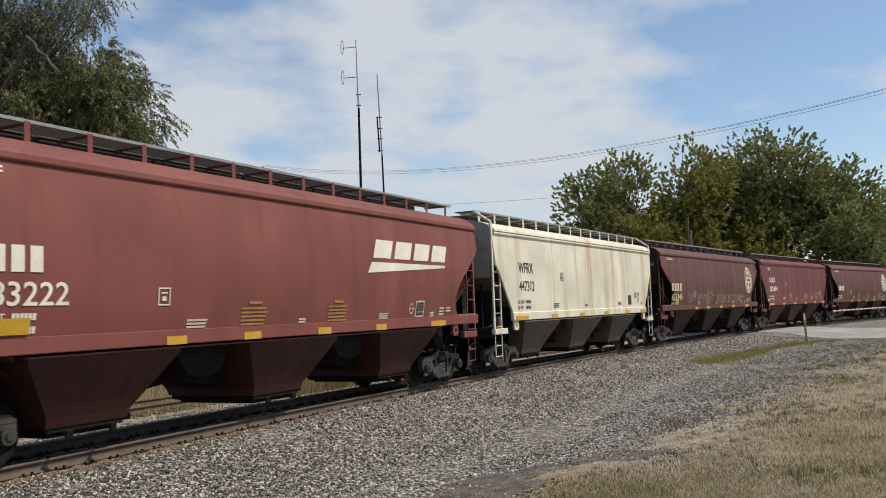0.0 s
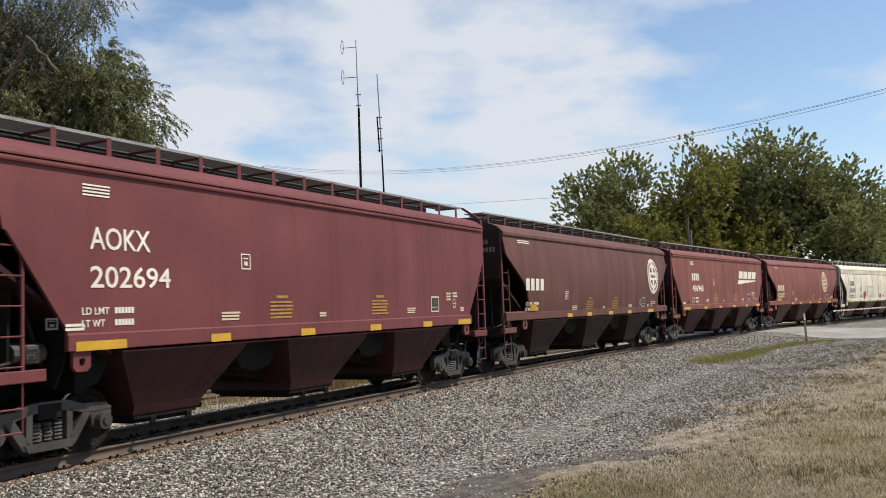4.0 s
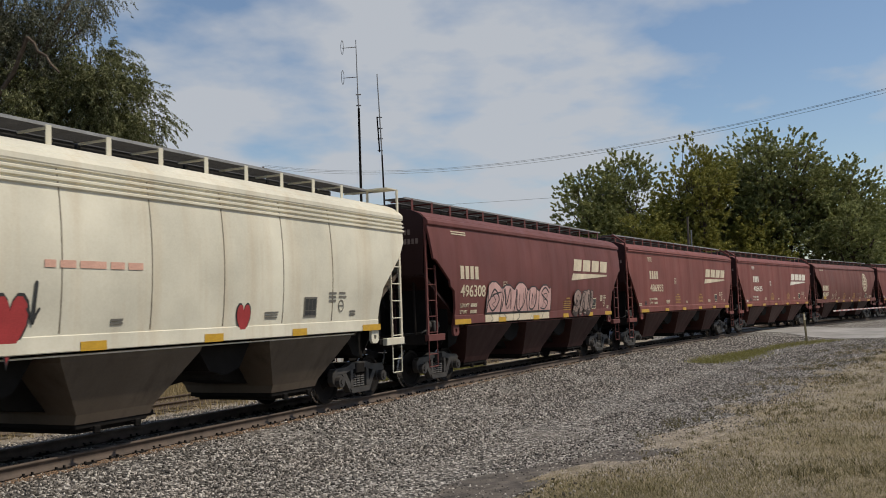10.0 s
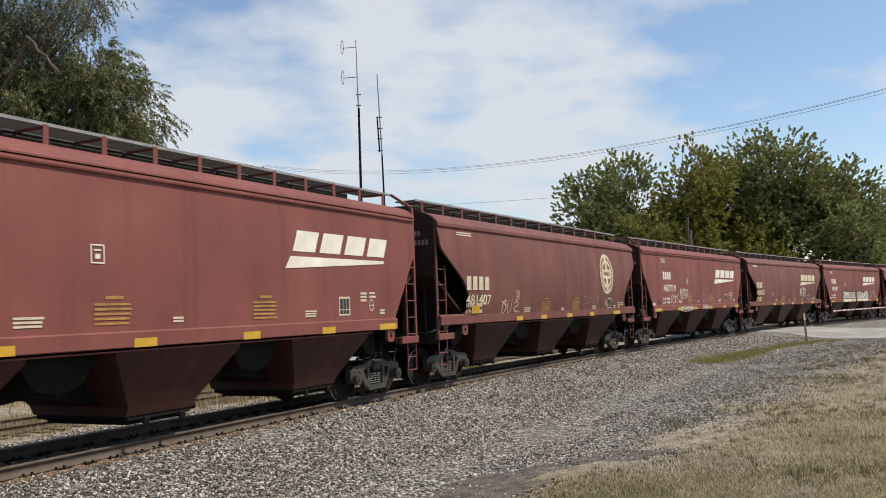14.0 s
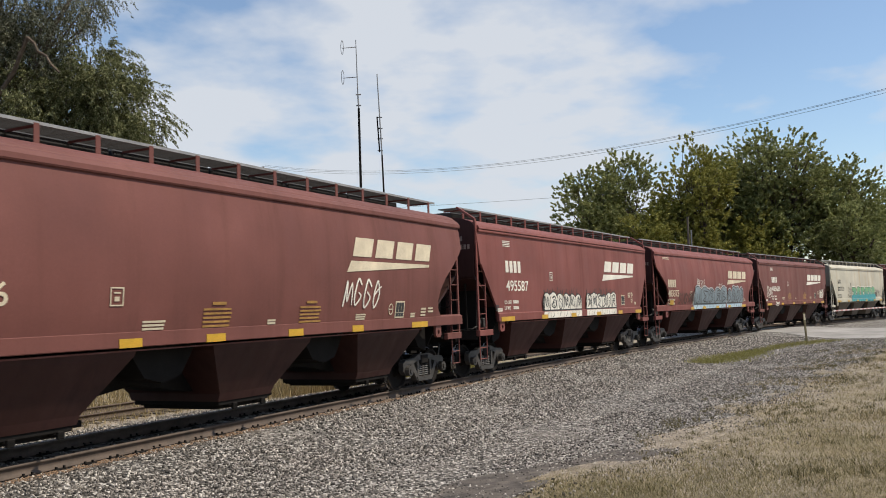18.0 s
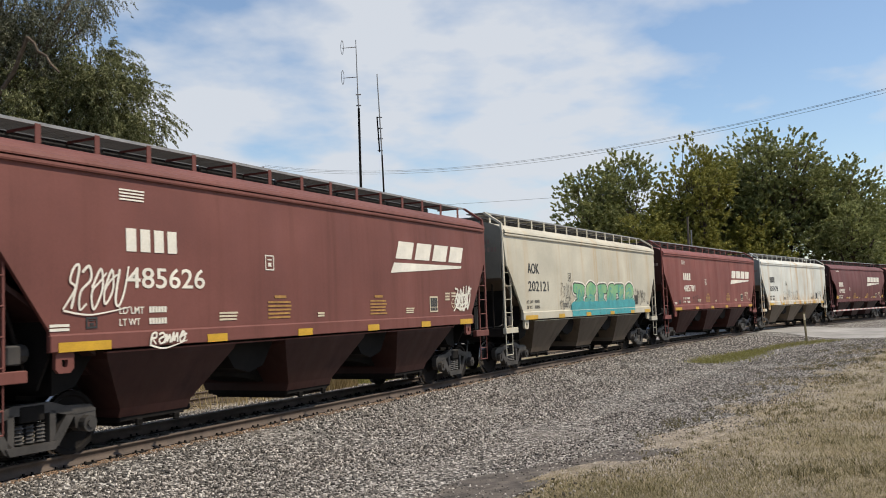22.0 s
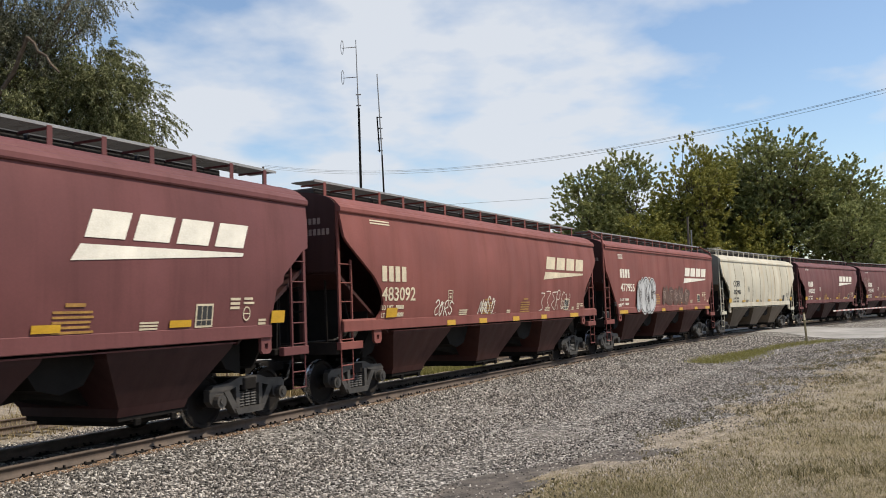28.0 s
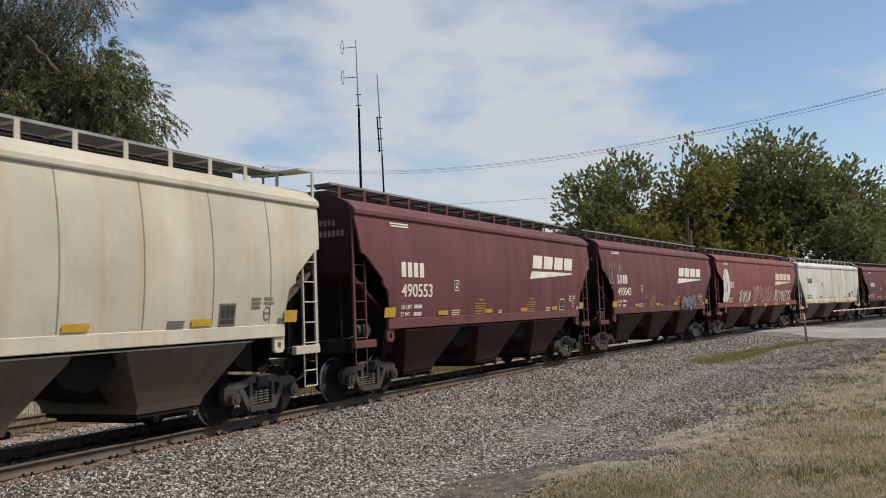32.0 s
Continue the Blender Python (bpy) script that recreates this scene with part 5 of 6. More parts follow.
                v = [bm.verts.new(c) for c in ((-0.014, ya, za), (0.014, ya, za), (0.014, yb, zb), (-0.014, yb, zb), (0, ya - 0.014, za), (0, yb - 0.014, zb))]
                bm.faces.new((v[0], v[4], v[5], v[3]))
                bm.faces.new((v[4], v[1], v[2], v[5]))
        for k in range(count):
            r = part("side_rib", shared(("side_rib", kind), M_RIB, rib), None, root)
            r.location = (first - step * k, 0, 0)
    if kind == "ribbed":
        for k in range(4):
            z = 3.68 + 0.09 * k
            part("roof_corrugation", shared(("roof_corrugation", half, k), paint, lambda bm: prism(bm, [(-HALF_W - 0.02 - bulge(z, kind), z), (-HALF_W - 0.065 - bulge(z, kind), z + 0.02), (-HALF_W - 0.065 - bulge(z, kind), z + 0.05), (-HALF_W - 0.02 - bulge(z, kind), z + 0.07)], -half, half, "x")), None, root)
    return root, sets, (s_left + s_right) / 2



# ---------------------------------------------------------------- lettering and paint on the cars
FACE = -HALF_W - 0.036
_texts = {}
KIND_OF = {}
PAINT_X = {}


def text_mesh(txt, w, h, mat, bold=0.0):
    """Words in the built-in font, fitted to a width and a height, on a car's side; origin at the lower left."""
    key = (txt, w, h, mat.name)
    if key in _texts:
        return _texts[key]
    cu = bpy.data.curves.new("letters", "FONT")
    cu.body, cu.size, cu.extrude, cu.offset, cu.resolution_u = txt, 1.0, 0.004, bold, 3
    ob = new("letters", cu)
    bpy.context.view_layer.update()
    me = bpy.data.meshes.new_from_object(ob.evaluated_get(bpy.context.evaluated_depsgraph_get()))
    bpy.data.objects.remove(ob)
    n = len(me.vertices)
    co = np.empty(3 * n)
    me.vertices.foreach_get("co", co)
    co = co.reshape(-1, 3)
    lo, hi = co.min(0), co.max(0)
    out = np.empty_like(co)
    out[:, 0] = (co[:, 0] - lo[0]) / (hi[0] - lo[0]) * w
    out[:, 2] = (co[:, 1] - lo[1]) / (hi[1] - lo[1]) * h
    out[:, 1] = -co[:, 2]
    me.vertices.foreach_set("co", out.ravel())
    me.materials.clear()
    me.materials.append(mat)
    me.update()
    _texts[key] = me
    return me


def decal(root, name, x, z, mesh, label="", lift=0.0):
    p = part(name, mesh, None, root, label)
    p.location = (x + PAINT_X[root], FACE - lift, z)
    p.location.y -= bulge(z + 0.12, KIND_OF[root]) - 0.12 * lean(z + 0.12, KIND_OF[root])
    p.rotation_euler = (lean(z + 0.12, KIND_OF[root]), 0, 0)
    return p


def hug(bm, root):
    """Lays paint that is built at its own height onto the swelling side."""
    for v in bm.verts:
        v.co.y -= bulge(v.co.z, KIND_OF[root]) if v.co.z > SILL_TOP else 0.0
    return bm


def plate(bm, pts, t=0.004):
    prism(bm, pts, -t, 0.0)


def rect(bm, x0, x1, z0, z1):
    plate(bm, [(x0, z0), (x1, z0), (x1, z1), (x0, z1)])


def mark_block(bm, w, h, serif):
    """One upright block of a row that stands for a company's initials."""
    rect(bm, 0, w, 0, h)
    if serif:
        rect(bm, -0.02, w + 0.02, -0.02, 0.0)


def slanted_block(bm, w, h):
    s = 0.46 * h
    plate(bm, [(0, 0), (w, 0), (w + s, h), (s, h)])


def emblem_bar(bm, w, h):
    plate(bm, [(0, 0), (w, h * 0.80), (w + 0.03, h * 1.06), (0.18, h)])


def block_row(root, name, x, z, w, h, build, ink, label=""):
    for k in range(4):
        decal(root, name, x + k * w / 4, z, shared((name, w, h), ink, lambda bm: build(bm, w / 4, h)), label)


def on_barrel(bm, z0):
    """Bends what is centred at z0 to the barrel."""
    for v in bm.verts:
        v.co.y -= bulge(z0 + v.co.z, "round") - bulge(z0 + 0.12, "round")


def round_emblem(bm, r=0.735):
    """The pale disc of a round emblem, in level bands."""
    zs = [r * math.sin(a) for a in [k * math.pi / 28 for k in range(-14, 15)]]
    rows = [[bm.verts.new((sx * math.sqrt(max(1e-6, r * r - z * z)), -0.004, z)) for sx in (-1, 1)] for z in zs]
    for a, b in zip(rows, rows[1:]):
        bm.faces.new((a[0], a[1], b[1], b[0]))
    on_barrel(bm, 3.0)


def round_emblem_marks(bm, r=0.735):
    """Dark quarters about the cross, and plain bars round the rim in place of words."""
    q = r * 0.56
    for sx in (-1, 1):
        for sz in (-1, 1):
            pts = [(sx * 0.12, sz * 0.17)] + [(sx * max(0.12, q * math.cos(a)), sz * max(0.17, q * math.sin(a))) for a in (0.35, 0.6, 0.85, 1.1, 1.3)]
            plate(bm, pts)
    rect(bm, -q * 0.98, q * 0.98, 0.05, 0.065)
    for k in range(9):
        rect(bm, -0.33 + k * 0.075, -0.285 + k * 0.075, -0.06, 0.035)
    for k in range(38):
        if k in (18, 19, 37, 0):
            continue
        a = -math.pi / 2 + (k + 0.5) * 2 * math.pi / 38 + 0.05
        c, s = math.cos(a), math.sin(a)
        ra, rb, t = r * 0.70, r * 0.90, 0.024
        plate(bm, [(ra * c - t * s, ra * s + t * c), (rb * c - t * s, rb * s + t * c), (rb * c + t * s, rb * s - t * c), (ra * c + t * s, ra * s - t * c)])
    on_barrel(bm, 3.0)


def bars_mesh(bm, w, h, n, gap=0.45, ragged=0.15, seed=0):
    """Lines of small writing as plain bars."""
    rng = random.Random(seed)
    p = h / n
    for k in range(n):
        rect(bm, 0, w * (1 - ragged * rng.random()), k * p, k * p + p * (1 - gap))


def frame_mesh(bm, w, h, t=0.03):
    rect(bm, 0, w, 0, t)
    rect(bm, 0, w, h - t, h)
    rect(bm, 0, t, t, h - t)
    rect(bm, w - t, w, t, h - t)
    rect(bm, w * 0.32, w * 0.68, h * 0.25, h * 0.5)
    rect(bm, w * 0.25, w * 0.75, h * 0.66, h * 0.74)


def ring_mesh(bm, r):
    """A ring with a bar across it, as one plate."""
    ring = [[bm.verts.new((q * r * math.cos(k * math.pi / 8), y, 1.25 * q * r * math.sin(k * math.pi / 8))) for k in range(16)] for q in (1.0, 0.82) for y in (-0.004, 0.0)]
    o0, o1, i0, i1 = ring
    for k in range(16):
        j = (k + 1) % 16
        for a, b in ((o0, o1), (i1, i0), (i0, o0), (o1, i1)):
            bm.faces.new((a[k], a[j], b[j], b[k]))
    rect(bm, -r * 0.82, r * 0.82, -0.01, 0.01)


# the moves of a spray can, each in a box of one by one
SWEEPS = [
    [(0.0, 0.1), (0.12, 1.0), (0.36, 0.2), (0.62, 0.95), (0.85, 0.05)],
    [(0.85, 0.85), (0.42, 1.0), (0.1, 0.72), (0.75, 0.35), (0.5, 0.0), (0.05, 0.12)],
    [(0.1, 0.0), (0.12, 0.9), (0.62, 1.0), (0.72, 0.6), (0.2, 0.5), (0.85, 0.0)],
    [(0.75, 0.82), (0.3, 0.97), (0.05, 0.4), (0.35, 0.02), (0.85, 0.3), (0.45, 0.52)],
    [(0.05, 0.95), (0.15, 0.15), (0.5, 0.0), (0.8, 0.35), (0.75, 1.0)],
    [(0.1, 0.5), (0.45, 0.98), (0.85, 0.5), (0.45, 0.0), (0.08, 0.42), (0.5, 0.7), (1.0, 0.85)],
    [(0.0, 0.95), (0.85, 0.9), (0.35, 0.5), (0.75, 0.22), (0.1, 0.0)],
]


def glide(pts, n=6):
    """A smooth line through the points."""
    p = [Vector(q) for q in [pts[0], *pts, pts[-1]]]
    out = []
    for a, b, c, d in zip(p, p[1:], p[2:], p[3:]):
        for k in range(n):
            t = k / n
            out.append(0.5 * (2 * b + (c - a) * t + (2 * a - 5 * b + 4 * c - d) * t * t + (3 * b - a - 3 * c + d) * t ** 3))
    return out + [p[-1]]


def stroke(bm, pts, w, taper=1.0, depth=0.0):
    """A band of paint with round ends along a smooth line; later coats lie a little over earlier ones."""
    line = glide(pts)
    n = len(line)
    left, right, rise = [], [], 0.00004
    for k, q in enumerate(line):
        d = line[min(k + 1, n - 1)] - line[max(k - 1, 0)]
        d = d.normalized() if d.length > 1e-6 else Vector((1, 0))
        h = w / 2 * (1 - (1 - taper) * k / n)
        y = -depth - rise * k
        left.append(bm.verts.new((q.x - d.y * h, y, q.y + d.x * h)))
        right.append(bm.verts.new((q.x + d.y * h, y, q.y - d.x * h)))
    for k in range(n - 1):
        bm.faces.new((right[k], right[k + 1], left[k + 1], left[k]))
    for e, far in ((0, 0.0), (n - 1, rise * n)):
        h = w / 2 * (1 if e == 0 else taper)
        ring = [bm.verts.new((line[e].x + h * math.cos(a), -depth - far - 0.00003, line[e].y + h * math.sin(a))) for a in [k * math.pi / 6 for k in range(12)]]
        bm.faces.new(ring)


def sweep(rng, x0, x1, z0, z1, lean=0.12):
    """One letter-sized move of the can, turned and bent by chance."""
    pts = rng.choice(SWEEPS)
    flip = rng.random() < 0.3
    return [(x0 + (1 - u if flip else u) * (x1 - x0) + (v - 0.5) * lean * (z1 - z0) + rng.uniform(-0.05, 0.05) * (x1 - x0), z0 + (v + rng.uniform(-0.05, 0.05)) * (z1 - z0)) for u, v in pts]


def sprayed(root, x0, x1, z0, z1, n, fill, line, seed, base=None, label="spray-painted shapes", core=None, spiky=0.0):
    """A row of swollen sprayed letters that nobody can read: glow, outline, filling, inner strokes."""
    w, h = (x1 - x0) / n, z1 - z0
    off = 0.046 if z0 < 1.6 else 0.0
    fat = min(0.46 * w, 0.34 * h)
    for nm, grow, mat, lift in (("spray_halo", 0.20, base, 0.012), ("spray_outline", 0.09, line, 0.015), ("spray_fill", 0.0, fill, 0.018)):
        if not mat:
            continue
        for k in range(n):
            rng = random.Random(seed * 31 + k)
            a = x0 + k * w
            top = z1 - h * rng.uniform(0.0, 0.12)
            pts = sweep(rng, a + fat * 0.35, a + w - fat * 0.1, z0 + fat * 0.5, top - fat * 0.5)
            bm = bmesh.new()
            stroke(bm, pts, fat + grow, 0.85)
            if rng.random() < 0.6:
                stroke(bm, [(a + w * 0.2, z0 + fat * 0.5), (a + w * rng.uniform(0.1, 0.5), z0 + h * 0.5), (a + w * rng.uniform(0.2, 0.8), top - fat * 0.5)], fat * 0.9 + grow, 0.9, 0.0008)
            p = part(nm, hug(bm, root), mat, root, label if nm == "spray_fill" else "")
            p.location = (PAINT_X[root], FACE - lift - off - 0.0012 * (k % 2), 0)
    bm = bmesh.new()
    rng = random.Random(seed + 1)
    for k in range(n):
        a = x0 + k * w
        for j in range(3):
            stroke(bm, sweep(rng, a + w * rng.uniform(0.1, 0.4), a + w * rng.uniform(0.55, 0.95), z0 + h * rng.uniform(0.08, 0.4), z0 + h * rng.uniform(0.5, 0.9)), rng.uniform(0.016, 0.034), 0.6)
    p = tagged(part("spray_scratching", hug(bm, root), core or line, root), kind="stuff")
    p.location = (PAINT_X[root], FACE - 0.024 - off, 0)
    if spiky > 0.6:
        bm = bmesh.new()
        for k in range(int((x1 - x0) / 0.3)):
            x = x0 + 0.15 + k * 0.3 + rng.uniform(-0.08, 0.08)
            stroke(bm, [(x, z1 - 0.2), (x + rng.uniform(-0.1, 0.1), z1 + 0.02), (x + rng.uniform(-0.1, 0.1), z1 + rng.uniform(0.05, 0.2))], 0.09, 0.3)
        p = tagged(part("spray_mist", hug(bm, root), M_SMUDGE, root), kind="stuff")
        p.location = (PAINT_X[root], FACE, 0)


def wavy(rng, x0, x1, z0, z1, n, grow=0.0):
    """The outline of closely packed letters: flat foot, humped top."""
    top = []
    w = (x1 - x0) / n
    for k in range(n):
        hgt = z1 - (z1 - z0) * rng.uniform(0.0, 0.22)
        for u, d in ((0.12, 0.10), (0.32, 0.0), (0.62, 0.0), (0.86, 0.12), (0.98, 0.30 * rng.random())):
            top.append((x0 + (k + u) * w, hgt - d * (z1 - z0) + grow))
    return [(x0 - grow, z0 - grow), (x1 + grow, z0 - grow), (x1 + grow, z0 + (z1 - z0) * 0.4)] + top[::-1] + [(x0 - grow, z0 + (z1 - z0) * 0.4)]


def packed(root, x0, x1, z1, n, fill, line, seed, halo=None, foot=None, label="packed spray-painted letters", mist=False, z0=1.775):
    """Letters sprayed side by side with no gaps, on the side sheet and, as a band of blocks, on the sill below it."""
    for nm, grow, mat, lift in (("spray_halo", 0.10, halo, 0.024), ("spray_outline", 0.045, line, 0.027), ("spray_fill", 0.0, fill, 0.030)):
        if mat:
            bm = bmesh.new()
            bm.faces.new([bm.verts.new((x, 0, z)) for x, z in wavy(random.Random(seed), x0, x1, z0, z1, n, grow)])
            for z in (1.9, 2.05, 2.2, 2.35, 2.5):
                bmesh.ops.bisect_plane(bm, geom=bm.verts[:] + bm.edges[:] + bm.faces[:], plane_co=(0, 0, z), plane_no=(0, 0, 1))
            p = part(nm, hug(bm, root), mat, root, label if nm == "spray_fill" else "")
            p.location = (PAINT_X[root], FACE - lift, 0)
    rng = random.Random(seed + 5)
    bm = bmesh.new()
    w = (x1 - x0) / n
    for k in range(n):
        a = x0 + k * w
        stroke(bm, sweep(rng, a + w * 0.08, a + w * 0.92, z0 + 0.03, z1 - (z1 - z0) * 0.22), 0.055, 0.7)
        stroke(bm, [(a + rng.uniform(-0.05, 0.05), z0), (a + rng.uniform(-0.1, 0.1), (z0 + z1) / 2), (a + rng.uniform(-0.05, 0.1), z1 - (z1 - z0) * 0.25)], 0.05, 0.5)
        stroke(bm, sweep(rng, a + w * 0.3, a + w * 0.75, z0 + 0.1, z1 - (z1 - z0) * 0.4), 0.03, 0.5)
    p = tagged(part("spray_linework", hug(bm, root), line, root), kind="stuff")
    p.location = (PAINT_X[root], FACE - 0.033, 0)
    if foot:
        for k in range(n):
            bm = bmesh.new()
            a, b = x0 + k * w, x0 + (k + 1) * w - 0.02
            rect(bm, a, b, SILL + 0.015, SILL + 0.215)
            p = part("spray_foot", bm, foot, root)
            p.location = (PAINT_X[root], -HALF_W - 0.0715, 0)
        bm = bmesh.new()
        for k in range(n):
            a = x0 + k * w
            stroke(bm, [(a + w * rng.uniform(0.2, 0.4), SILL + 0.03), (a + w * rng.uniform(0.3, 0.6), SILL + 0.1), (a + w * rng.uniform(0.3, 0.7), SILL + 0.2)], 0.025, 0.6)
        p = tagged(part("spray_linework", bm, line, root), kind="stuff")
        p.location = (PAINT_X[root], -HALF_W - 0.0768, 0)
    if mist:
        bm = bmesh.new()
        for k in range(int((x1 - x0) / 0.26)):
            x = x0 + 0.15 + k * 0.26 + rng.uniform(-0.08, 0.08)
            stroke(bm, [(x, z1 - 0.22), (x + rng.uniform(-0.08, 0.08), z1), (x + rng.uniform(-0.08, 0.08), z1 + rng.uniform(0.04, 0.16))], 0.08, 0.25)
        p = tagged(part("spray_mist", hug(bm, root), M_SMUDGE, root), kind="stuff")
        p.location = (PAINT_X[root], FACE + 0.001, 0)


def scribble(root, x0, x1, z0, z1, mat, seed, n=5, w=0.04, label="scrawled spray-paint tag"):
    """An unreadable running scrawl."""
    rng = random.Random(seed)
    bm = bmesh.new()
    cw = (x1 - x0) / n
    for k in range(n):
        a = x0 + k * cw
        lo, hi = z0 + (z1 - z0) * rng.uniform(0, 0.15), z1 - (z1 - z0) * rng.uniform(0, 0.25)
        stroke(bm, sweep(rng, a, a + cw * rng.uniform(0.75, 1.05), lo, hi, 0.25), w * rng.uniform(0.7, 0.95), 0.7)
    if rng.random() < 0.6:
        stroke(bm, [(x0 - cw * 0.1, z0), (x0 + (x1 - x0) * 0.4, z0 - 0.06), (x1 + cw * 0.2, z0 + 0.04)], w * 0.6, 0.5)
    p = tagged(part("spray_tag", hug(bm, root), mat, root, label), kind="stuff")
    p.location = (PAINT_X[root], FACE - 0.013 - (0.045 if z0 < 1.65 else 0.0), 0)


def sill_reflectors(root, spans, z0=1.50, z1=1.63, on_sill=True):
    for a, b in spans:
        p = part("reflector", shared(("reflector", round(b - a, 2), round(z1 - z0, 2)), M_YELLOW, lambda bm: rect(bm, 0, b - a, 0, z1 - z0)), None, root, "yellow reflector strip")
        p.location = (a, FACE - (0.040 if on_sill else bulge((z0 + z1) / 2, KIND_OF[root]) + 0.004), z0)
        if not on_sill:
            p.rotation_euler = (lean((z0 + z1) / 2, KIND_OF[root]), 0, 0)


def stencils(root, half, kind, ink, yellow=True):
    """Small data panels that all cars carry, as bars."""
    low = 1.74 if kind in ("round", "notched") else 1.84
    if yellow:
        for k, x in enumerate((-1.9, 1.62) if kind != "round" else (-1.45, 1.2)):
            decal(root, "warning_stencil", x, low, shared(("warning_stencil", k), M_OCHRE, lambda bm: (bars_mesh(bm, 0.72, 0.34, 5, 0.5, 0.12, k), rect(bm, 0.2, 0.54, 0.36, 0.41))))
    decal(root, "data_stencil", -3.2 if kind != "round" else -2.75, low, shared("data_stencil", ink, lambda bm: bars_mesh(bm, 0.5, 0.16, 3, 0.4)))
    decal(root, "data_stencil", 3.2, low, shared(("data_stencil", 2), ink, lambda bm: bars_mesh(bm, 0.42, 0.14, 3, 0.4)))
    decal(root, "small_stencil", -0.35 if kind != "round" else 0.24, low, shared("small_stencil", ink, lambda bm: bars_mesh(bm, 0.26, 0.1, 2, 0.3)))
    x = 4.4 if kind != "round" else 4.85
    decal(root, "tag_frame", x, low, shared("tag_frame", ink, lambda bm: rect(bm, 0, 0.42, 0, 0.38)))
    decal(root, "tag_panel", x + 0.035, low + 0.035, shared("tag_panel", M_BLACK, lambda bm: [rect(bm, a, a + 0.105, b, c) for a in (0.0, 0.122, 0.244) for b, c in ((0.0, 0.075), (0.092, 0.31))]), "", 0.004)
    decal(root, "round_stencil", x + 1.3 if kind != "round" else x - 0.2, low + 0.2, shared("round_stencil", ink, lambda bm: ring_mesh(bm, 0.10)))
    decal(root, "data_stencil", x + 0.85 if kind != "round" else 6.1, low + 0.28 if kind != "round" else low + 0.02, shared(("data_stencil", 3), ink, lambda bm: (bars_mesh(bm, 0.28, 0.22, 3, 0.4), plate(bm, [(0.36, 0.08), (0.64, 0.08), (0.64, 0.12), (0.36, 0.12)]), plate(bm, [(0.36, 0.155), (0.6, 0.155), (0.6, 0.195), (0.36, 0.195)]))))
    decal(root, "small_stencil", x + 1.65 if kind != "round" else 5.6, low, shared(("small_stencil", 2), ink, lambda bm: bars_mesh(bm, 0.24, 0.12, 2, 0.3)))


def weight_lines(root, x, z, ink):
    for k, words in enumerate(("LT WT", "LD LMT")):
        decal(root, "weight_line", x, z + 0.17 * k, text_mesh(words, 0.40 if k == 0 else 0.48, 0.10, ink, 0.01))
        decal(root, "weight_figure", x + 0.58, z + 0.17 * k + 0.01, shared("weight_figures", ink, lambda bm: [rect(bm, 0.062 * q, 0.062 * q + 0.05, 0, 0.09) for q in range(6)]))


def letter_car(root, kind, half, number, mark, emblem, ink, mark_at, emblem_x):
    """The standing lettering of a car. mark: initials that can be read, or a width for blocks."""
    mx, mz, nz, nw, nh = mark_at
    if isinstance(mark, str):
        decal(root, "reporting_mark", mx, mz, text_mesh(mark, min(0.285 * len(mark), nw * 0.96), 0.32, ink, 0.008))
    elif mark:
        serif = mark < 0
        block_row(root, "mark_block", mx, mz, abs(mark), 0.34, lambda bm, w, h: mark_block(bm, w * 0.70, h, serif), ink)
    if number:
        decal(root, "car_number", mx, nz, text_mesh(number, nw, nh, ink, 0.008))
    if emblem == "wedge":
        ez = 2.75 if kind == "slope" else 2.72
        block_row(root, "emblem_block", emblem_x + 0.25, ez + 0.33, 3.62, 0.40, lambda bm, w, h: slanted_block(bm, w * 0.82, h), ink)
        decal(root, "emblem_bar", emblem_x, ez, shared("emblem_bar", ink, lambda bm: emblem_bar(bm, 3.68, 0.235)), "long tapering pale bar under the emblem")
    elif emblem == "round":
        decal(root, "round_emblem", emblem_x, 3.0, shared("round_emblem", ink, round_emblem), "round pale company emblem").rotation_euler = (0, 0, 0)
        tracery = decal(root, "emblem_tracery", emblem_x, 3.0, shared("emblem_marks", root_paint(root), round_emblem_marks), "", 0.005)
        tracery.rotation_euler = (0, 0, 0)
        tagged(tracery, kind="stuff")
    fine = M_GREYINK if ink is M_BLACK else ink
    decal(root, "stencil_frame", (mx + 3.25 if kind == "slope" else mx + 3.1 if kind == "round" else mx + 2.6), {"slope": 2.70, "round": 2.10}.get(kind, 2.35), shared("stencil_frame", fine, lambda bm: frame_mesh(bm, 0.25, 0.27, 0.02)))
    weight_lines(root, mx - 0.15 if kind == "slope" else mx + 0.02, 1.82 if kind == "slope" else 1.76, fine)
    if ink is M_BLACK:
        return
    if kind == "slope":
        decal(root, "rule_line", mx - 0.1, 3.65, shared("rule_bars", ink, lambda bm: bars_mesh(bm, 0.5, 0.19, 4, 0.5, 0.05)))
        decal(root, "builder_stencil", -half + 1.25, 1.78, shared("builder_stencil", ink, lambda bm: bars_mesh(bm, 0.36, 0.11, 2, 0.3)))
        decal(root, "route_board", mx - 0.75, 1.80, shared("route_board", M_BLACK, lambda bm: frame_mesh(bm, 0.2, 0.16, 0.03)))
    else:
        decal(root, "rule_line", mx - 0.3, 3.80, shared(("rule_bars", 2), ink, lambda bm: bars_mesh(bm, 0.85, 0.12, 2, 0.5, 0.05)))


def root_paint(root):
    return [c for c in root.children if c.name.startswith("side_sheet")][0].data.materials[0]


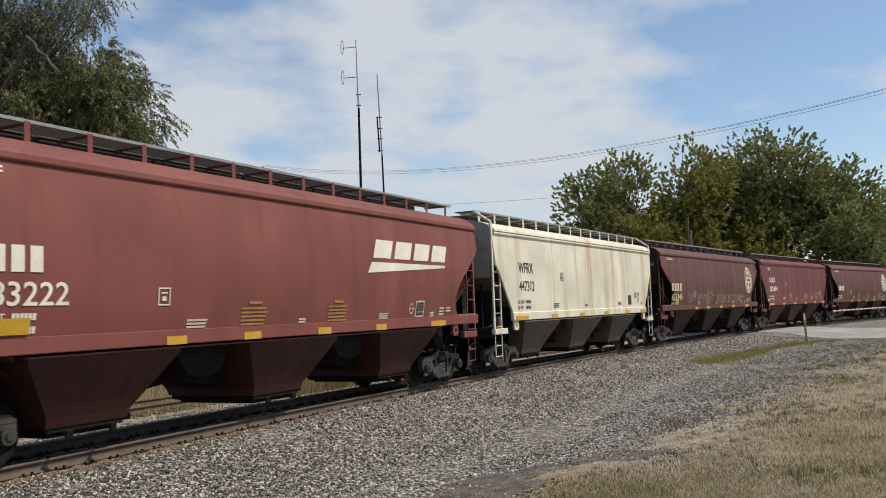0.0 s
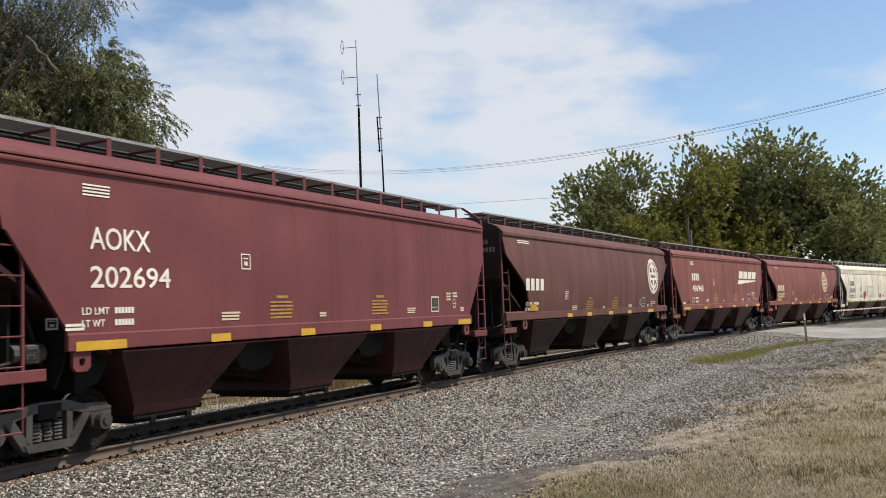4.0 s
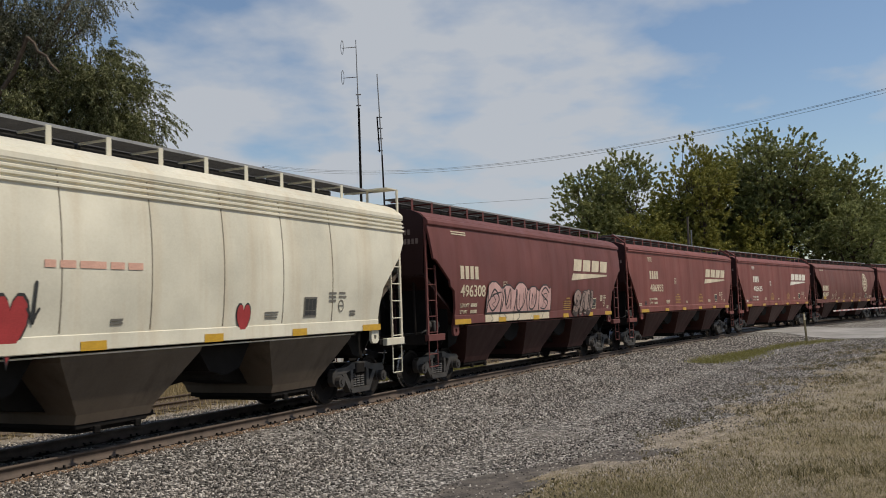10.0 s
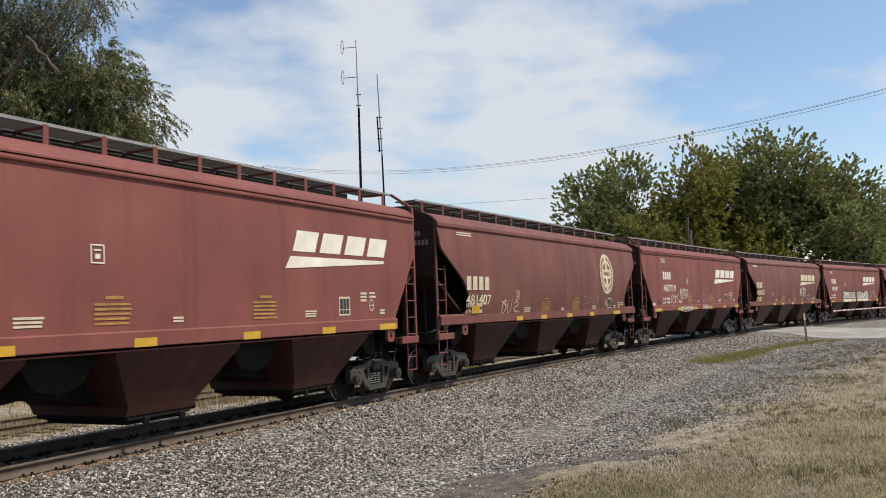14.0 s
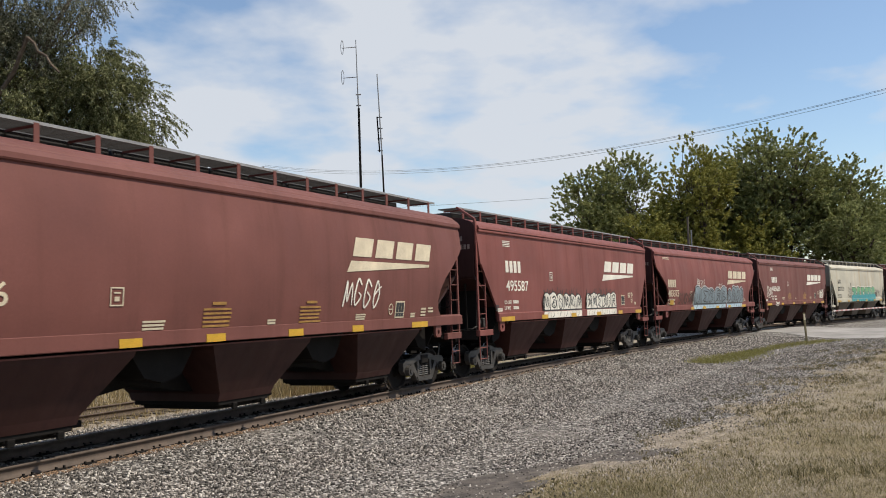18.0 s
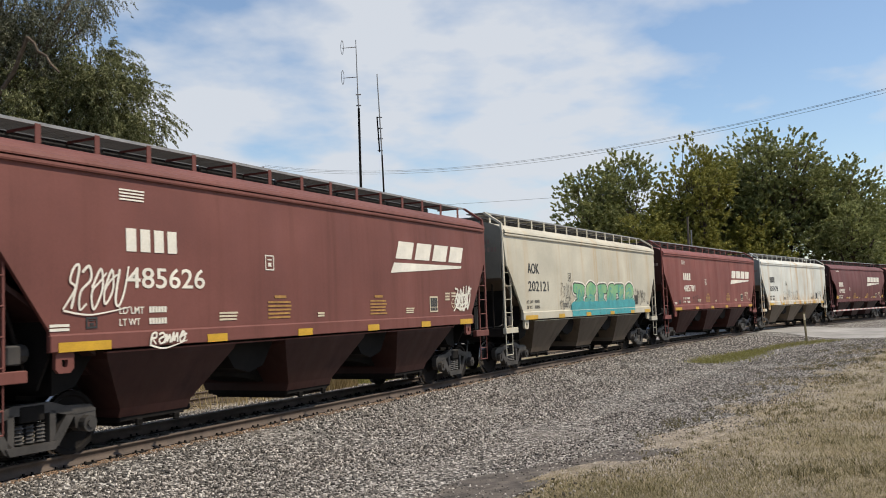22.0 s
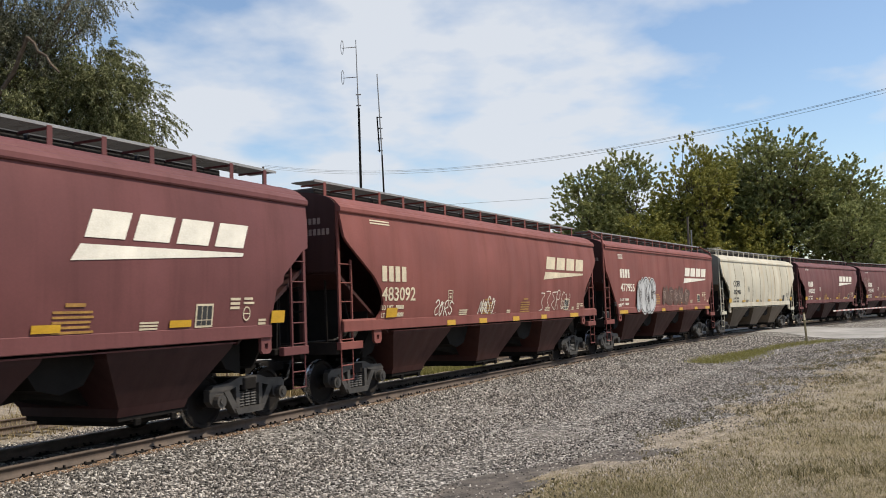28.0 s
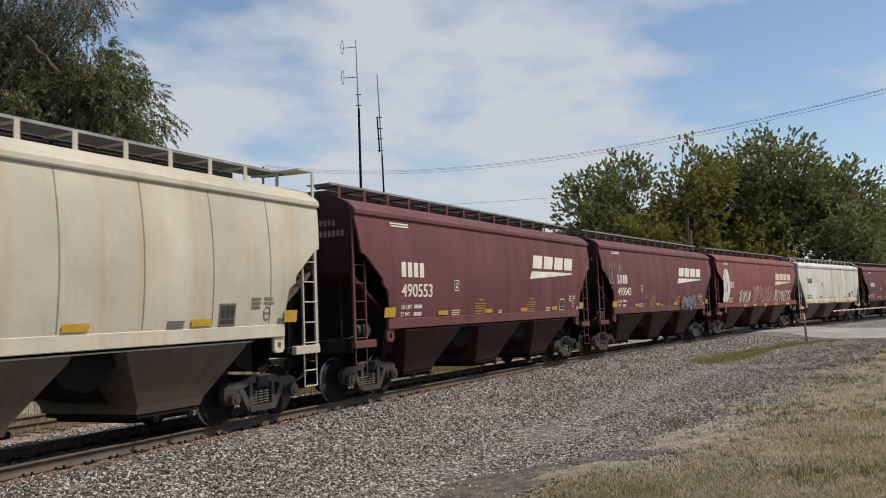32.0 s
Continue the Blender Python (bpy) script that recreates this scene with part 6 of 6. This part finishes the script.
def end_letters(root, half, number, mark):
    """Small pale lettering high on the leading end wall."""
    bm = bmesh.new()
    x = -half - 0.026
    for r, z in ((0, 3.75), (1, 3.52)):
        for k in range(4 if r == 0 else 6):
            y = 0.25 - k * 0.11
            box(bm, x - 0.006, x, -0.98 + y - 0.07, -0.98 + y, z, z + 0.13)
    tagged(part("end_lettering", bm, M_GHOST, root), kind="stuff")


RED, BROWN, MAROON, WINE = (0.192, 0.061, 0.050), (0.114, 0.046, 0.037), (0.132, 0.046, 0.045), (0.142, 0.039, 0.041)
DULL = (0.155, 0.056, 0.045)
CREAM, IVORY, OFFWHITE = (0.49, 0.455, 0.365), (0.66, 0.62, 0.50), (0.56, 0.56, 0.51)
L_AT = (-5.2, 2.90, 2.36, 1.66, 0.31)
A_AT = (-5.92, 2.90, 2.36, 1.55, 0.31)
B_AT = (-6.16, 2.55, 2.12, 1.46, 0.31)
S_AT = (-6.52, 2.40, 1.98, 1.46, 0.28)
D_AT = (-5.70, 2.66, 2.20, 1.45, 0.31)
RUST = "rust-red covered hopper freight car "
ROSTER = [
    # number, kind, paint, ends of the eave at 20 s, initials, emblem, ink, layout, emblem place, ribs, label
    ("", "round", BROWN, -273.40, -257.20, 1.12, "wedge", M_WHITE, B_AT, 3.05, 0, "dark brown covered hopper freight car"),
    ("483222", "round", RED, -254.76, -238.51, 1.12, "wedge", M_WHITE, (-6.5, 2.55, 2.12, 1.46, 0.31), 2.67, 0, RUST + "with a slanted pale emblem"),
    ("447312", "slope", IVORY, -237.22, -222.05, "WFRX", "", M_BLACK, (-5.78, 2.90, 2.36, 1.1, 0.31), 0, 0, "ivory white covered hopper freight car streaked with rust"),
    ("472246", "round", BROWN, -220.74, -204.50, -1.42, "round", M_CREAMLET, S_AT, 6.42, 0, "dull brown covered hopper with a round emblem and scrawled tags"),
    ("202694", "slope", WINE, -203.28, -188.16, "AOKX", "", M_WHITE, A_AT, 0, 0, "wine-red covered hopper freight car with white lettering"),
    ("", "round", BROWN, -186.80, -170.33, -1.42, "round", M_WHITE, S_AT, 6.40, 0, "brown covered hopper freight car with a round white emblem"),
    ("486948", "slope", RED, -169.11, -153.39, 1.12, "wedge", M_WHITE, L_AT, 2.55, 0, RUST + "with a slanted pale emblem"),
    ("479682", "round", RED, -152.14, -135.80, -1.42, "round", M_CREAMLET, S_AT, 4.54, 0, RUST + "with a faded round emblem"),
]
ROSTER += [
    ("319239", "ribbed", IVORY, -134.45, -118.13, "COER", "", M_BLACK, (-5.9, 2.76, 2.26, 1.2, 0.25), 0, 10, "ivory ribbed covered hopper freight car with two painted red hearts"),
    ("496308", "notched", (0.142, 0.047, 0.041), -116.81, -101.76, 1.12, "wedge", M_CREAMLET, D_AT, 2.32, 0, "maroon covered hopper freight car with pink graffiti"),
    ("486955", "slope", RED, -100.46, -84.74, 1.12, "wedge", M_CREAMLET, L_AT, 2.70, 0, RUST + "with a slanted pale emblem"),
    ("485635", "slope", RED, -83.48, -67.76, 1.12, "wedge", M_WHITE, L_AT, 2.60, 0, RUST + "with a slanted pale emblem"),
    ("481407", "round", DULL, -66.55, -50.32, -1.42, "round", M_CREAMLET, S_AT, 4.74, 0, RUST + "with a faded round emblem"),
    ("487719", "slope", RED, -49.02, -33.26, 1.12, "wedge", M_WHITE, L_AT, 2.60, 0, RUST + "with white scrawled tags"),
    ("480476", "round", DULL, -31.95, -15.77, 1.12, "wedge", M_CREAMLET, (-6.5, 2.55, 2.12, 1.46, 0.31), 2.80, 0, RUST + "with a white tag under its emblem"),
    ("495587", "slope", RED, -14.47, 1.04, 1.12, "wedge", M_WHITE, A_AT, 2.32, 0, RUST + "with white bubble graffiti along its sill"),
]
ROSTER += [
    ("483375", "round", RED, 2.30, 18.60, 1.12, "wedge", M_CREAMLET, B_AT, 3.08, 0, RUST + "with grey-blue graffiti along its sill"),
    ("485626", "slope", DULL, 19.94, 35.52, 1.12, "wedge", M_WHITE, L_AT, 2.55, 0, RUST + "with white scrawled tags"),
    ("202121", "slope", CREAM, 36.81, 51.87, "AOK", "", M_BLACK, A_AT, 0, 0, "cream covered hopper freight car with green and teal graffiti"),
    ("485781", "slope", RED, 53.11, 68.67, 1.12, "wedge", M_WHITE, L_AT, 2.55, 0, RUST + "with a slanted pale emblem"),
    ("852478", "slope", OFFWHITE, 69.96, 85.05, 1.0, "", M_BLACK, A_AT, 0, 0, "off-white covered hopper freight car with faded graffiti and rust stains"),
    ("489886", "notched", MAROON, 86.33, 101.35, 1.12, "wedge", M_WHITE, D_AT, 1.88, 0, "maroon covered hopper freight car with yellow reflectors"),
    ("483092", "round", RED, 102.63, 118.81, 1.12, "wedge", M_CREAMLET, (-6.5, 2.55, 2.12, 1.46, 0.31), 3.0, 0, RUST + "with white scrawled tags"),
    ("477955", "slope", RED, 120.06, 135.09, 1.12, "wedge", M_WHITE, A_AT, 2.30, 0, RUST + "with grey-white bubble graffiti"),
]
ROSTER += [
    ("352986", "notched", CREAM, 136.41, 151.22, "COER", "", M_BLACK, (-5.5, 2.62, 2.2, 1.28, 0.25), 0, 9, "cream ribbed covered hopper freight car with orange reflectors"),
    ("490553", "notched", MAROON, 152.62, 167.67, 1.12, "wedge", M_WHITE, D_AT, 1.86, 0, "maroon covered hopper freight car with yellow reflectors"),
    ("490543", "notched", MAROON, 168.95, 183.90, 1.12, "wedge", M_WHITE, D_AT, 1.88, 0, "maroon covered hopper freight car with small graffiti"),
    ("", "round", RED, 185.15, 201.20, 1.12, "wedge", M_CREAMLET, B_AT, 3.0, 0, RUST + "covered with white and red graffiti"),
    ("", "slope", OFFWHITE, 202.26, 217.90, 1.0, "", M_BLACK, A_AT, 0, 0, "off-white covered hopper freight car with rust streaks"),
    ("", "notched", MAROON, 219.10, 234.00, 1.12, "wedge", M_WHITE, D_AT, 1.88, 0, "maroon covered hopper freight car"),
    ("", "slope", RED, 235.20, 251.00, 1.12, "wedge", M_WHITE, A_AT, 2.35, 0, "rust-red covered hopper freight car"),
]
# how far the painted lettering sits off the middle of a car
PAINT_OFF = {1: -0.24, 2: -0.18, 3: -0.30, 4: -0.17, 5: -0.25, 8: -0.19, 9: -0.17, 10: -0.18, 12: -0.12, 13: -0.16, 14: -0.23, 15: -0.18, 16: -0.55, 17: -0.14, 19: 0.03, 20: 0.04, 21: -0.05, 22: -0.03, 23: -0.03, 24: 0.04, 25: 0.07, 26: -0.10, 27: -0.23}
TRAIN, CAR = [], {}
for i, (number, kind, colour, a, b, mark, emblem, ink, at_, ex, ribs, label) in enumerate(ROSTER):
    car = hopper_car(number, kind, colour, a, b, 0.3 if kind == "ribbed" else 0.95 if colour in (IVORY, OFFWHITE) else 0.5, label, ribs)
    TRAIN.append(car)
    root, half = car[0], round((b - a) / 2, 1)
    CAR[i] = root
    PAINT_X[root] = PAINT_OFF.get(i, 0.0) - 1.35 * BARREL[kind]
    KIND_OF[root] = kind
    letter_car(root, kind, half, number, mark, emblem, ink, at_, ex)
    stencils(root, half, kind, M_GREYINK if ink is M_BLACK else M_CREAMLET, ink is not M_BLACK)
    end_letters(root, half, number, mark)
    if kind == "slope" or kind == "ribbed" or number == "496308":
        sill_reflectors(root, [(-half + 1.22, -half + 2.12), (-3.68, -3.2), (-1.2, -0.74), (1.3, 1.76), (3.72, 4.18), (half - 1.95, half - 1.2)])
    elif kind == "round":
        sill_reflectors(root, [(-3.58, -3.14), (-1.74, -1.28), (0.48, 0.94), (2.68, 3.12), (5.28, 6.08)])
        sill_reflectors(root, [(-half + 1.6, -half + 2.06)], 1.76, 1.97, False)
    else:
        sill_reflectors(root, [(-4.0, -3.5), (-1.34, -0.88), (1.1, 1.56), (3.62, 4.1)], 1.76, 1.87, False)
        sill_reflectors(root, [(-half + 1.0, -half + 1.46), (half - 1.3, half - 0.9)], 1.76, 1.98, False)

# what has been sprayed on single cars
scribble(CAR[3], -4.3, -0.3, 1.78, 2.36, M_GHOST, 11, 15, 0.06)
scribble(CAR[3], 0.1, 4.7, 1.76, 2.26, M_GHOST, 12, 17, 0.06)


def heart(bm, w, h):
    pts = []
    for k in range(24):
        a = k * 2 * math.pi / 24
        x = 16 * math.sin(a) ** 3
        z = 13 * math.cos(a) - 5 * math.cos(2 * a) - 2 * math.cos(3 * a) - math.cos(4 * a)
        pts.append((x / 32 * w, z / 29 * h))
    plate(bm, pts, 0.002)


for x, z, w, h in ((-2.0, 1.90, 0.54, 0.86), (2.6, 1.86, 0.36, 0.58)):
    for nm, mat, grow, up in (("heart_outline", M_BLACK, 1.13, 0.002), ("painted_heart", M_HEART, 1.0, 0.006)):
        bm = bmesh.new()
        heart(bm, w * grow, h * grow)
        decal(CAR[8], nm, x, z, mesh_of(bm, mat, nm), "red spray-painted heart" if up > 0.004 else "", up)
bm = bmesh.new()
stroke(bm, [(-1.62, 2.42), (-1.64, 2.2), (-1.66, 1.95)], 0.05)
stroke(bm, [(-1.75, 2.08), (-1.70, 2.0), (-1.66, 1.9)], 0.04)
stroke(bm, [(-1.57, 2.08), (-1.62, 2.0), (-1.66, 1.9)], 0.04)
part("painted_arrow", hug(bm, CAR[8]), M_BLACK, CAR[8], "small black sprayed arrow").location = (PAINT_X[CAR[8]], FACE - 0.012, 0)
for z, w, h in ((2.72, 1.24, 0.40), (2.22, 1.34, 0.34)):
    decal(CAR[8], "grey_patch", -5.96, z, shared(("grey_patch", w), M_GREYPATCH, lambda bm: rect(bm, 0, w, 0, h)), "dull grey patch under the lettering").location.y += 0.003
for x, w in ((-1.50, 0.18), (-1.25, 0.26), (-0.92, 0.46), (-0.38, 0.26), (-0.05, 0.29)):
    decal(CAR[8], "faded_red_word", x, 2.62, shared(("faded_red_word", w), M_FADEDRED, lambda bm: rect(bm, 0, w, 0, 0.10)))
packed(CAR[9], -4.2, 0.4, 2.62, 5, M_PINK, M_BLACK, 21, None, M_CREAMLET, "pink and pale blue graffiti")
sprayed(CAR[9], 2.4, 4.3, 1.55, 2.45, 3, M_GHOST, M_SMUDGE, 22, None, "faded grey graffiti", spiky=0.5)
scribble(CAR[12], -4.4, -3.2, 1.72, 2.14, M_CREAMLET, 31, 3)
scribble(CAR[12], 2.2, 3.9, 1.9, 2.2, M_GHOST, 32, 5, 0.03)
scribble(CAR[13], -4.26, -3.16, 1.80, 2.26, M_WHITE, 33, 3)
scribble(CAR[13], -2.96, -1.78, 2.10, 2.56, M_WHITE, 34, 5)
scribble(CAR[13], 0.3, 1.8, 1.8, 2.26, M_GHOST, 35, 4)
scribble(CAR[13], -3.1, -1.2, 1.50, 1.68, M_WHITE, 36, 8, 0.05)
scribble(CAR[13], 0.3, 1.4, 1.50, 1.68, M_WHITE, 37, 5, 0.05)
scribble(CAR[14], 2.7, 4.2, 1.95, 2.6, M_WHITE, 38, 4, 0.06)
packed(CAR[15], -3.3, 0.0, 2.34, 6, M_WHITE, M_BLACK, 41, None, M_WHITE, "white graffiti with black strokes", True)
packed(CAR[15], 0.5, 3.7, 2.34, 6, M_WHITE, M_BLACK, 42, None, M_WHITE, "white graffiti with black strokes", True)
packed(CAR[16], -2.5, 2.9, 2.58, 5, M_GREYSPRAY, M_BLACK, 43, M_SILVER, M_PALEBLUE, "grey-blue graffiti")
packed(CAR[16], 3.1, 6.1, 2.62, 4, M_GREYSPRAY, M_SMUDGE, 143, M_SILVER, M_PALEBLUE, "grey graffiti")
scribble(CAR[16], -4.8, -2.6, 1.78, 2.35, M_FAINT, 44, 5, 0.09)
scribble(CAR[16], -2.1, -0.9, 2.5, 3.0, M_WHITE, 45, 4)
scribble(CAR[16], 1.5, 2.2, 2.5, 2.78, M_WHITE, 46, 3, 0.03)
scribble(CAR[17], -6.3, -5.2, 2.05, 2.75, M_WHITE, 47, 5, 0.05)
scribble(CAR[17], -4.8, -4.06, 1.52, 1.70, M_WHITE, 48, 5, 0.05)
scribble(CAR[17], 5.75, 6.75, 1.86, 2.5, M_WHITE, 49, 4, 0.07)
scribble(CAR[17], 5.85, 6.6, 1.95, 2.3, M_WHITE, 50, 5, 0.09)
sprayed(CAR[18], -2.3, 4.2, 1.76, 2.72, 6, M_GREEN, M_BLACK, 51, M_WHITE, "green and teal graffiti with a white rim", M_TEAL)
packed(CAR[18], -2.5, 4.3, 2.02, 10, M_TEAL, M_TEAL, 52, None, M_TEAL, "teal foot of the graffiti")
scribble(CAR[18], -3.5, -2.5, 1.75, 2.2, M_GREYINK, 53, 4, 0.035)
scribble(CAR[18], -3.4, -2.5, 2.15, 2.65, M_GREYINK, 153, 4, 0.035)
scribble(CAR[18], 4.4, 5.6, 1.8, 2.5, M_GREYINK, 54, 4, 0.04)
scribble(CAR[19], -4.0, -2.9, 1.85, 2.2, M_SMUDGE, 55, 4, 0.03)
scribble(CAR[20], -3.4, 0.0, 1.75, 2.5, M_GREYINK, 56, 6, 0.03, "faint grey graffiti")
scribble(CAR[20], 3.2, 5.4, 1.75, 2.3, M_GREYINK, 57, 5, 0.03, "faint grey graffiti")
scribble(CAR[22], -4.1, -3.1, 1.74, 2.14, M_WHITE, 58, 4)
scribble(CAR[22], -1.66, -0.6, 1.72, 2.22, M_WHITE, 59, 4)
scribble(CAR[22], 2.7, 5.4, 1.70, 2.4, M_WHITE, 60, 6, 0.035)
sprayed(CAR[23], -4.3, -2.0, 1.50, 3.0, 3, M_SILVER, M_BLACK, 61, M_SILVER, "grey-white bubble graffiti", M_SMUDGE)
sprayed(CAR[23], -1.0, 3.0, 1.76, 2.6, 5, M_FAINT, M_FAINT, 62, None, "faint brown graffiti", M_GHOST)
scribble(CAR[26], -6.6, -5.2, 2.7, 3.5, M_GHOST, 63, 4, 0.05)
scribble(CAR[26], -2.6, -1.2, 1.8, 2.3, M_GHOST, 64, 4)
sprayed(CAR[26], 2.3, 4.6, 1.5, 2.2, 3, M_GREYSPRAY, M_SMUDGE, 65, None, "dim blue graffiti", spiky=0.4)
scribble(CAR[27], -4.2, -2.0, 1.7, 2.4, M_WHITE, 66, 7, 0.07)
scribble(CAR[27], -1.8, 2.4, 1.7, 2.8, M_PINK, 67, 9, 0.06)
scribble(CAR[27], 2.6, 6.6, 1.7, 2.5, M_WHITE, 68, 9, 0.07)
sprayed(CAR[27], -6.9, -5.9, 1.75, 3.7, 1, M_WHITE, M_GREYSPRAY, 69, None, "pale blue and white spray paint")


# ---------------------------------------------------------------- what moves
def train_s(s20, t):
    """Place along the track at t of what is at s20 at 20 s."""
    d = t - 20.0
    return s20 - 12.4 * d + 0.00134 * d * d


def wheel_rows(s20, x, t_in, t_out, home):
    """A wheelset turns frame by frame while it is close by."""
    rows = []
    k0, k1 = max(0, int(t_in * FPS)), min(int(32.0 * FPS), int(t_out * FPS))
    if k1 - k0 < 2:
        return rows
    ks = list(range(k0, k1 + 1))
    for k in ks:
        t = k / FPS
        rows.append((t, pose(home[0], home[1], home[2], 0, math.degrees(train_s(s20 + x, t) / WHEEL_R) % 360, 0)))
    if k0 > 0:
        rows.insert(0, (0.0, rows[0][1]))
    if k1 < 32 * FPS:
        rows.append((32.0, rows[-1][1]))
    return rows


def motions():
    for root, sets, s20 in TRAIN:
        walk(root, [(0.5 * k, car_pose(train_s(s20, 0.5 * k))) for k in range(65)])
        for w in sets:
            x = w.parent.location.x + w.location.x
            home = tuple(w.location)
            t_mid = 20.0 + (s20 + x) / 12.4
            rows = wheel_rows(s20, x, t_mid - 22 / 12.4, t_mid + 9 / 12.4, home)
            if rows:
                walk(w, rows)


motions()
